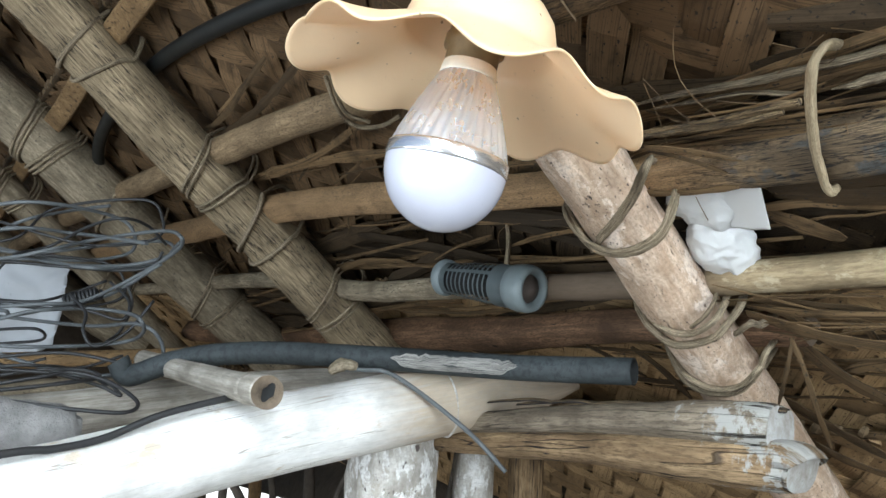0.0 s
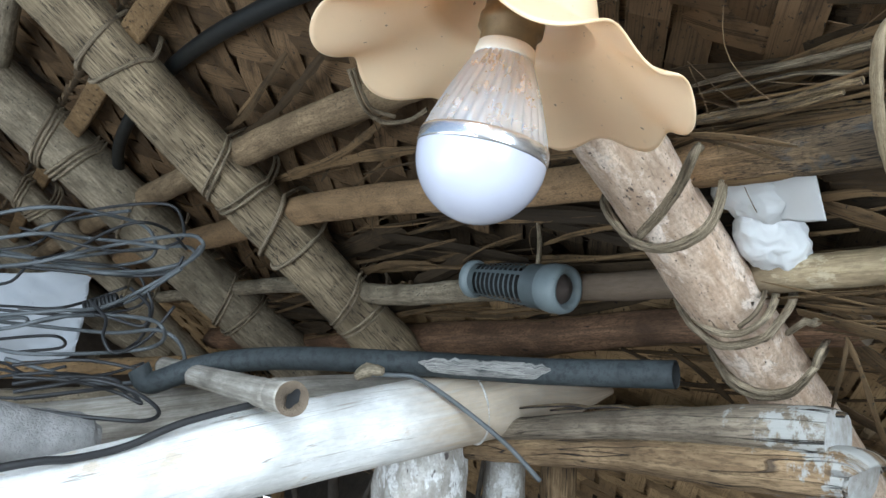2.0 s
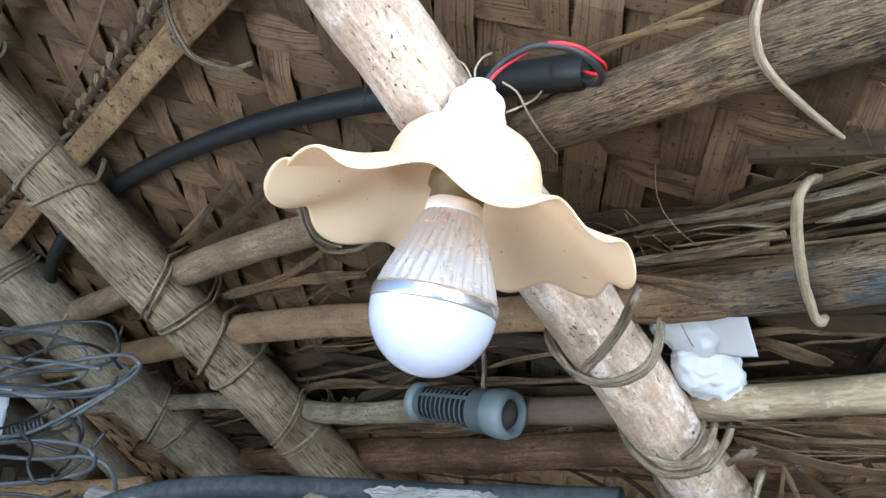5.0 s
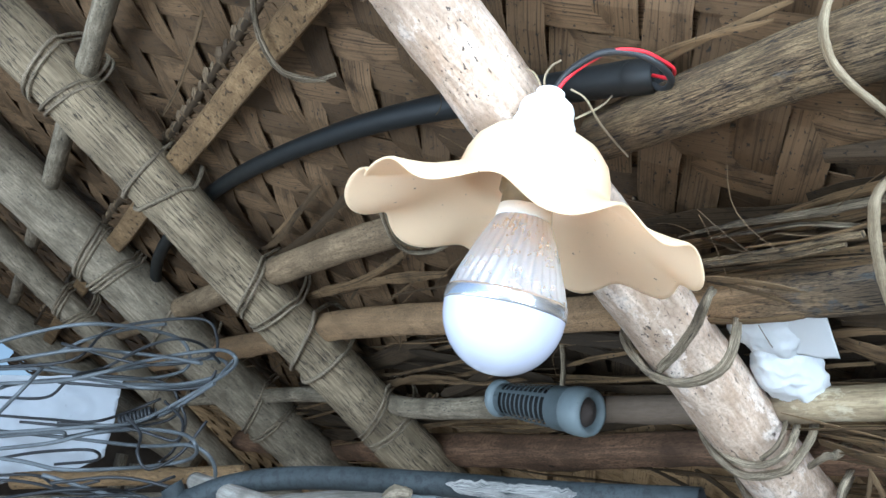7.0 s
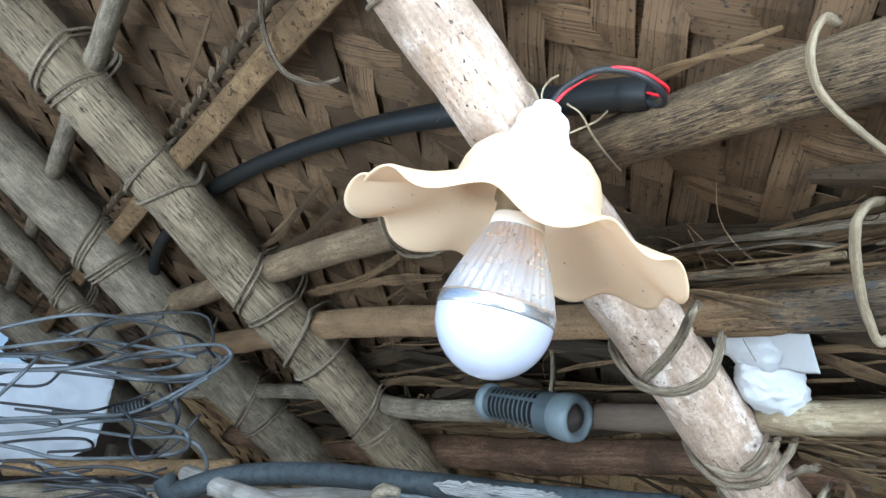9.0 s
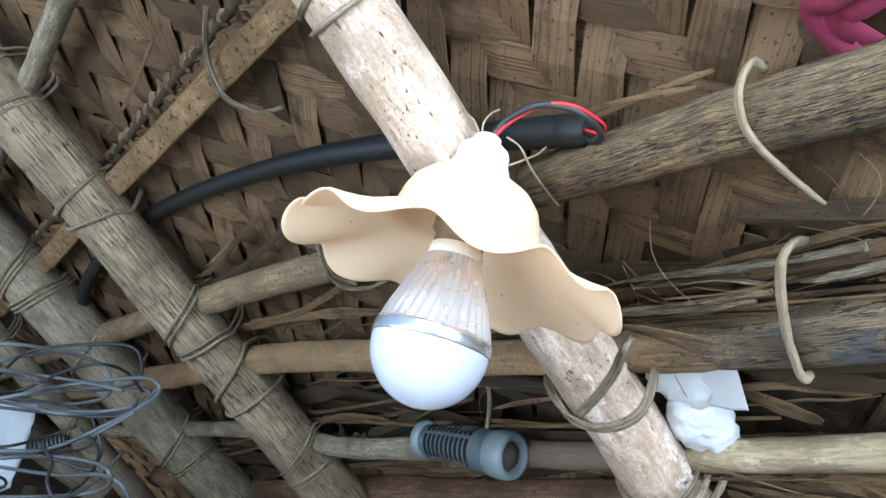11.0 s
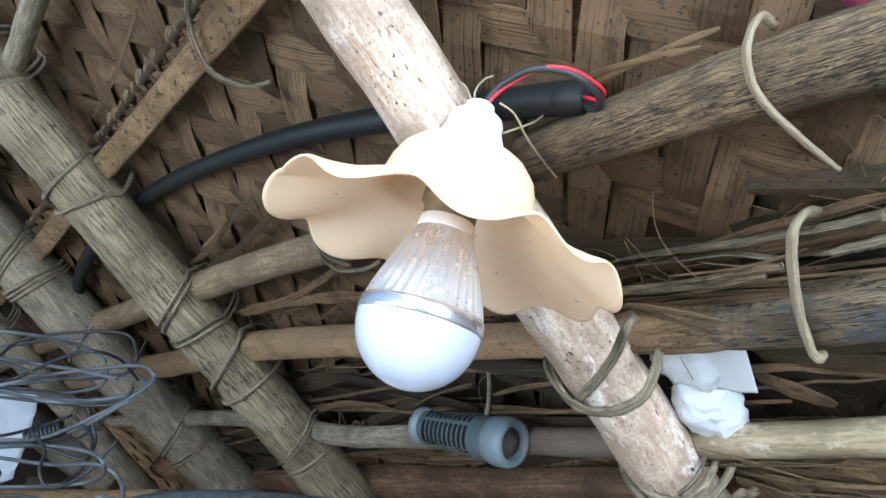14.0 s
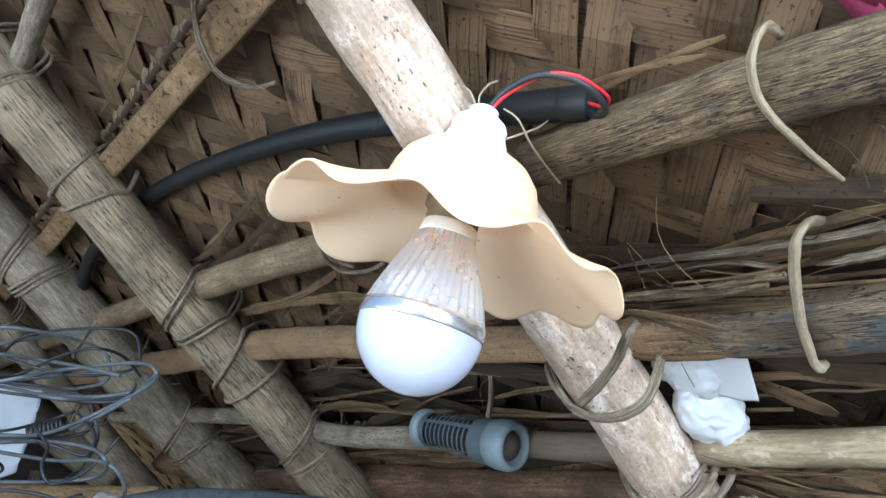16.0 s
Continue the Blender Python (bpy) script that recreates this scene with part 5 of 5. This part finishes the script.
splinter(((0.0419, -0.234, 0.024), (0.0505, -0.2518, 0.024), (0.0601, -0.2677, 0.024), (0.0678, -0.2804, 0.024)), (0.0012, 0.0026, 0.0028, 0.0008), M_SPLIT, "thin pale dry leaf blade on the purlin", "dry_leaf", 0.15, 0.2)

# ---- cables hanging in loops ----
def cable(mat, pts):
    dark = mat is M_WIREB
    return tagged(part("cable", tube(bmesh.new(), spline(pts, 8), 0.0017 if dark else 0.0021, 8, 0.04, len(pts) * 1.7), mat),
                  "dark insulated cable in a loose tangle" if dark else "dusty grey cable in a loose tangle", "cable", "tangled cables")


cable(M_WIRE, ((-0.652, 0.829, 1.688), (-0.570, 0.827, 1.714), (-0.501, 0.784, 1.716), (-0.445, 0.796, 1.730), (-0.415, 0.840, 1.737), (-0.366, 0.822, 1.731), (-0.311, 0.792, 1.720)))
cable(M_WIRE, ((-0.632, 0.805, 1.678), (-0.559, 0.820, 1.691), (-0.452, 0.780, 1.693), (-0.404, 0.779, 1.705), (-0.379, 0.821, 1.727), (-0.306, 0.812, 1.739), (-0.270, 0.774, 1.725), (-0.282, 0.799, 1.715), (-0.338, 0.841, 1.692), (-0.379, 0.816, 1.659), (-0.418, 0.787, 1.648), (-0.546, 0.820, 1.638), (-0.641, 0.836, 1.629)))
cable(M_WIREB, ((-0.452, 0.799, 1.702), (-0.434, 0.835, 1.720), (-0.382, 0.803, 1.736), (-0.335, 0.773, 1.741), (-0.321, 0.812, 1.744), (-0.308, 0.839, 1.730)))
cable(M_WIRE, ((-0.660, 0.851, 1.658), (-0.550, 0.809, 1.680), (-0.532, 0.831, 1.695), (-0.486, 0.866, 1.709), (-0.434, 0.838, 1.703), (-0.380, 0.817, 1.695), (-0.351, 0.857, 1.705), (-0.324, 0.873, 1.717), (-0.288, 0.825, 1.731)))
cable(M_WIREB, ((-0.660, 0.849, 1.664), (-0.599, 0.893, 1.666), (-0.508, 0.871, 1.662), (-0.443, 0.844, 1.659), (-0.421, 0.879, 1.676), (-0.393, 0.897, 1.695)))
cable(M_WIRE, ((-0.657, 0.859, 1.627), (-0.573, 0.862, 1.637), (-0.468, 0.821, 1.644), (-0.461, 0.834, 1.641), (-0.434, 0.875, 1.658), (-0.368, 0.852, 1.672), (-0.300, 0.809, 1.702)))
cable(M_WIRE, ((-0.614, 0.809, 1.606), (-0.544, 0.823, 1.621), (-0.451, 0.780, 1.629), (-0.407, 0.778, 1.641), (-0.376, 0.825, 1.652), (-0.333, 0.818, 1.649), (-0.301, 0.779, 1.638), (-0.307, 0.805, 1.627), (-0.341, 0.843, 1.620), (-0.382, 0.811, 1.610), (-0.432, 0.779, 1.604), (-0.501, 0.811, 1.612), (-0.626, 0.820, 1.619)))
cable(M_WIREB, ((-0.643, 0.850, 1.599), (-0.584, 0.890, 1.614), (-0.510, 0.862, 1.624), (-0.434, 0.834, 1.628), (-0.445, 0.874, 1.620), (-0.503, 0.894, 1.614)))
cable(M_WIREB, ((-0.613, 0.813, 1.589), (-0.560, 0.858, 1.596), (-0.511, 0.875, 1.600), (-0.458, 0.836, 1.587), (-0.417, 0.834, 1.597)))
cable(M_WIREB, ((-0.603, 0.811, 1.560), (-0.526, 0.814, 1.570), (-0.430, 0.770, 1.583), (-0.391, 0.783, 1.587), (-0.382, 0.828, 1.587), (-0.348, 0.811, 1.577), (-0.302, 0.782, 1.559)))
cable(M_WIREB, ((-0.553, 0.744, 1.556), (-0.508, 0.789, 1.560), (-0.438, 0.808, 1.562), (-0.361, 0.764, 1.571), (-0.326, 0.763, 1.577)))
cable(M_WIRE, ((-0.534, 0.803, 1.649), (-0.481, 0.761, 1.679), (-0.481, 0.787, 1.706)))
cable(M_WIREB, ((-0.333, 0.812, 1.677), (-0.330, 0.824, 1.659), (-0.359, 0.876, 1.636), (-0.368, 0.862, 1.620)))
cable(M_WIRE, ((-0.503, 0.853, 1.738), (-0.473, 0.856, 1.755), (-0.442, 0.897, 1.779), (-0.396, 0.881, 1.782)))
cable(M_WIREB, ((-0.613, 0.816, 1.580), (-0.545, 0.858, 1.592), (-0.484, 0.833, 1.590), (-0.425, 0.807, 1.582), (-0.382, 0.847, 1.591), (-0.348, 0.866, 1.607)))
cable(M_WIRE, ((-0.689, 0.872, 1.707), (-0.538, 0.842, 1.714), (-0.450, 0.829, 1.710), (-0.392, 0.872, 1.732), (-0.328, 0.882, 1.743), (-0.302, 0.844, 1.721), (-0.351, 0.848, 1.706), (-0.436, 0.887, 1.709)))
cable(M_WIREB, ((-0.349, 0.625, 1.563), (-0.324, 0.643, 1.571), (-0.307, 0.662, 1.577), (-0.275, 0.664, 1.571), (-0.243, 0.647, 1.556), (-0.244, 0.628, 1.547), (-0.276, 0.608, 1.547), (-0.324, 0.586, 1.551)))
cable(M_WIREB, ((-0.385, 0.685, 1.571), (-0.350, 0.703, 1.580), (-0.322, 0.723, 1.582), (-0.301, 0.704, 1.576), (-0.306, 0.664, 1.569), (-0.348, 0.626, 1.558)))
cable(M_WIREB, ((-0.409, 0.722, 1.589), (-0.357, 0.740, 1.598), (-0.307, 0.741, 1.593), (-0.270, 0.722, 1.584)))
cable(M_WIREB, ((-0.373, 0.663, 1.576), (-0.333, 0.683, 1.576), (-0.302, 0.705, 1.569), (-0.281, 0.707, 1.561), (-0.304, 0.725, 1.575)))
cable(M_WIREB, ((-0.390, 0.807, 1.664), (-0.363, 0.791, 1.644), (-0.355, 0.775, 1.623), (-0.342, 0.778, 1.609), (-0.320, 0.795, 1.626), (-0.301, 0.807, 1.662)))
cable(M_WIREB, ((-0.453, 0.790, 1.650), (-0.401, 0.810, 1.652), (-0.365, 0.811, 1.647), (-0.333, 0.812, 1.641), (-0.335, 0.827, 1.663), (-0.365, 0.843, 1.685)))
cable(M_WIREB, ((-0.467, 0.800, 1.694), (-0.402, 0.820, 1.695), (-0.358, 0.840, 1.698), (-0.321, 0.839, 1.704), (-0.309, 0.835, 1.721)))

rng = random.Random(21)
for k in range(4):
    x0, z0, up = rng.uniform(-0.66, -0.60), rng.uniform(1.57, 1.70), rng.uniform(-0.01, 0.05)
    pts = [(x0, 0.82 + rng.uniform(-0.03, 0.05), z0)]
    for q in range(1, 5):
        pts.append((x0 + (rng.uniform(0.26, 0.36)) * q / 4, 0.82 + rng.uniform(-0.04, 0.06), z0 + up * q / 2 + rng.uniform(-0.012, 0.012)))
    x1, y1, z1 = pts[-1]
    pts += [(x1 + 0.022, y1 + 0.01, z1 - 0.018), (x1 + 0.012, y1 + 0.02, z1 - 0.040), (x1 - 0.05, y1, z1 - 0.055), (x1 - 0.14, y1 - 0.02, z1 - 0.052 + rng.uniform(-0.01, 0.02))]
    cable(M_WIRE if k % 3 else M_WIREB, pts)

helix = []
h0, h1 = Vector((-0.4130, 0.8480, 1.6600)), Vector((-0.3770, 0.8480, 1.6730))
hx = (h1 - h0).normalized()
hs = hx.orthogonal().normalized()
for i in range(91):
    a = 2 * math.pi * i / 10
    helix.append(h0.lerp(h1, i / 90) + (hs * math.cos(a) + hx.cross(hs) * math.sin(a)) * 0.0065)
tagged(part("coiled_wire", tube(bmesh.new(), helix, 0.0018, 6, caps=False), M_WIREB), "short coil of dark wire among the cables", "wire")
tagged(part("cable", tube(bmesh.new(), spline([(-0.40, 0.345, 1.474), (-0.34, 0.405, 1.493), (-0.2600, 0.4830, 1.5185), (-0.2381, 0.5065, 1.5225), (-0.2161, 0.529, 1.5305), (-0.1886, 0.5534, 1.5475), (-0.1501, 0.585, 1.5630)], 8), 0.0027, 8, 0.04), M_WIREB), "dark cable lying along the limewashed beam", "cable", "tangled cables")
tagged(part("cable", tube(bmesh.new(), spline([(-0.0756, 0.652, 1.5925), (-0.058, 0.646, 1.5925), (-0.0374, 0.642, 1.5905), (-0.0037, 0.6450, 1.5711), (0.0343, 0.640, 1.5432), (0.0604, 0.6386, 1.5179)], 8), 0.0019, 8, 0.04), M_WIRE), "grey cable end hanging over the limewashed beam", "cable", "tangled cables")
bm = bmesh.new()
tube(bm, spline([(-0.088, 0.655, 1.5905), (-0.078, 0.650, 1.5960), (-0.066, 0.645, 1.5950)], 6), (0.004, 0.0055, 0.0035), 12, 0.25, 2.0, grain=150)
tagged(part("wood_knot", bm, M_GREY2), "small broken knot on top of the beam", "knot")

# ---- white sheet under the far end of the roof ----
bm = bmesh.new()
bmesh.ops.create_grid(bm, x_segments=60, y_segments=36, size=0.5)
for v in bm.verts:
    x, y = v.co.x + 0.5, v.co.y + 0.5
    a = Vector((-1.30, 1.46, 1.79)).lerp(Vector((-0.735, 1.485, 1.815)), x)
    b_ = Vector((-1.28, 1.55, 1.50)).lerp(Vector((-0.765, 1.545, 1.665)), x)
    q = a.lerp(b_, y)
    v.co = q + Vector((0, 1, 0)) * (0.03 * noise.noise(q * 9) + 0.02 * abs(noise.noise(q * 22))) + Vector((0, 0, 0.02 * noise.noise(Vector((x * 4, y, 3)))))
bmesh.ops.solidify(bm, geom=bm.faces[:], thickness=0.001)
tagged(part("white_tarpaulin", bm, M_SHEET), "creased white plastic sheet hung behind the cables", "sheet")

# ---- stacked bamboo and a stick wall beyond the cables ----
for k, (a, b_, r) in enumerate((((-1.05, 1.16, 1.535), (-0.30, 1.30, 1.600), 0.017), ((-1.05, 1.10, 1.490), (-0.25, 1.22, 1.560), 0.019), ((-1.0, 1.05, 1.44), (-0.22, 1.18, 1.515), 0.020), ((-0.62, 1.02, 1.595), (-0.30, 0.97, 1.620), 0.011))):
    pole("bamboo_pole", (a, b_), (r, r * 0.92), M_TAN if k % 2 else M_GREY2, "dusty tan bamboo pole stacked under the eave", "pole", "stacked poles", 0.05, 20.0 + k, 18, 40, bend=0.003)
rng = random.Random(5)
for k in range(16):
    x = -1.75 + k * 0.115 + rng.uniform(-0.01, 0.01)
    y = 1.78 + 0.20 * (x + 1.0) + rng.uniform(-0.02, 0.02)
    if -0.33 < x < -0.20:
        continue
    pole("wall_stick", ((x, y, -0.08), (x + rng.uniform(-0.12, 0.12), y, 1.64 + rng.uniform(-0.04, 0.06))), (0.020, 0.014), M_GREY2 if k % 3 else M_TAN, "upright weathered stick of the far wall", "stick", "sticks of the far wall", 0.08, 40.0 + k, 10, 14, bend=0.01)

# dark panel added behind the tarpaulin to cover a bright gap
bm = bmesh.new()
bmesh.ops.create_cube(bm, size=1)
for v in bm.verts:
    v.co = Vector((-1.45 + v.co.x * 1.75, 1.98 + v.co.y * 0.05 + 0.18 * v.co.x, 0.90 + v.co.z * 1.95))
bmesh.ops.subdivide_edges(bm, edges=bm.edges[:], cuts=20, use_grid_fill=True)
for v in bm.verts:
    v.co.y += 0.02 * noise.noise(v.co * 7)
tagged(part("far_backing_panel", bm, M_OUTER), "added dark panel closing the bright gap behind the tarpaulin", "wall", kind="structure")

# ---- dark backing added under the low eave, behind the plate, against bright gaps ----
bm = bmesh.new()
bmesh.ops.create_cube(bm, size=1)
bmesh.ops.subdivide_edges(bm, edges=bm.edges[:], cuts=16, use_grid_fill=True)
for v in bm.verts:
    foot = rp(0.66 + v.co.x * 0.04, -0.38 + v.co.y * 0.80, 0.06)
    v.co = Vector((foot.x, foot.y, -0.1 + (v.co.z + 0.5) * (foot.z + 0.14)))
    v.co += Vector((0.7, 0.45, 0)) * 0.03 * noise.noise(v.co * 9)
tagged(part("eave_backing", bm, M_OUTER), "added dark backing under the low eave", "wall", kind="structure")

# ---- crooked dark branches outside, seen under the tie beam, and the bright open distance ----
rng = random.Random(31)
for k in range(13):
    x, y = -0.34 + k * 0.034 + rng.uniform(-0.015, 0.015), rng.uniform(0.98, 1.25)
    lean, bow = rng.uniform(-0.07, 0.09), rng.uniform(-0.010, 0.010)
    r = rng.uniform(0.004, 0.010)
    pole("bare_branch", ((x - lean, y, 0.0), (x - lean * 0.5 + bow, y, 0.8), (x + bow, y + 0.02, 1.36), (x + lean * 0.6, y, 1.50), (x + lean, y + 0.03, 1.585)), (r * 1.5, r, r * 0.6), M_BARK,
         "crooked dark bare branch standing behind the beam", "branch", "branches behind the beam", 0.14, 60.0 + k, 10, 60, bend=0.007)
bm = bmesh.new()
bmesh.ops.create_grid(bm, x_segments=2, y_segments=2, size=0.5)
for v in bm.verts:
    v.co = Vector((-0.5 + v.co.x * 10, 13.0, 1.2 + v.co.y * 3.4))
tagged(part("backdrop", bm, M_HAZE), "bright hazy open distance beyond the hut", "backdrop", kind="structure")

# strip added between mats and slab to stop light at the eave
bm = bmesh.new()
bmesh.ops.create_cube(bm, size=1)
bmesh.ops.subdivide_edges(bm, edges=bm.edges[:], cuts=20, use_grid_fill=True)
for v in bm.verts:
    v.co = rp(0.715 + v.co.x * 0.03, 0.66 + v.co.y * 2.86, 0.076 + v.co.z * 0.15)
    v.co += UV_ * 0.012 * noise.noise(v.co * 14)
tagged(part("eave_light_block", bm, M_OUTER), "added strip at the eave that stops light leaking through", "wall", kind="structure")
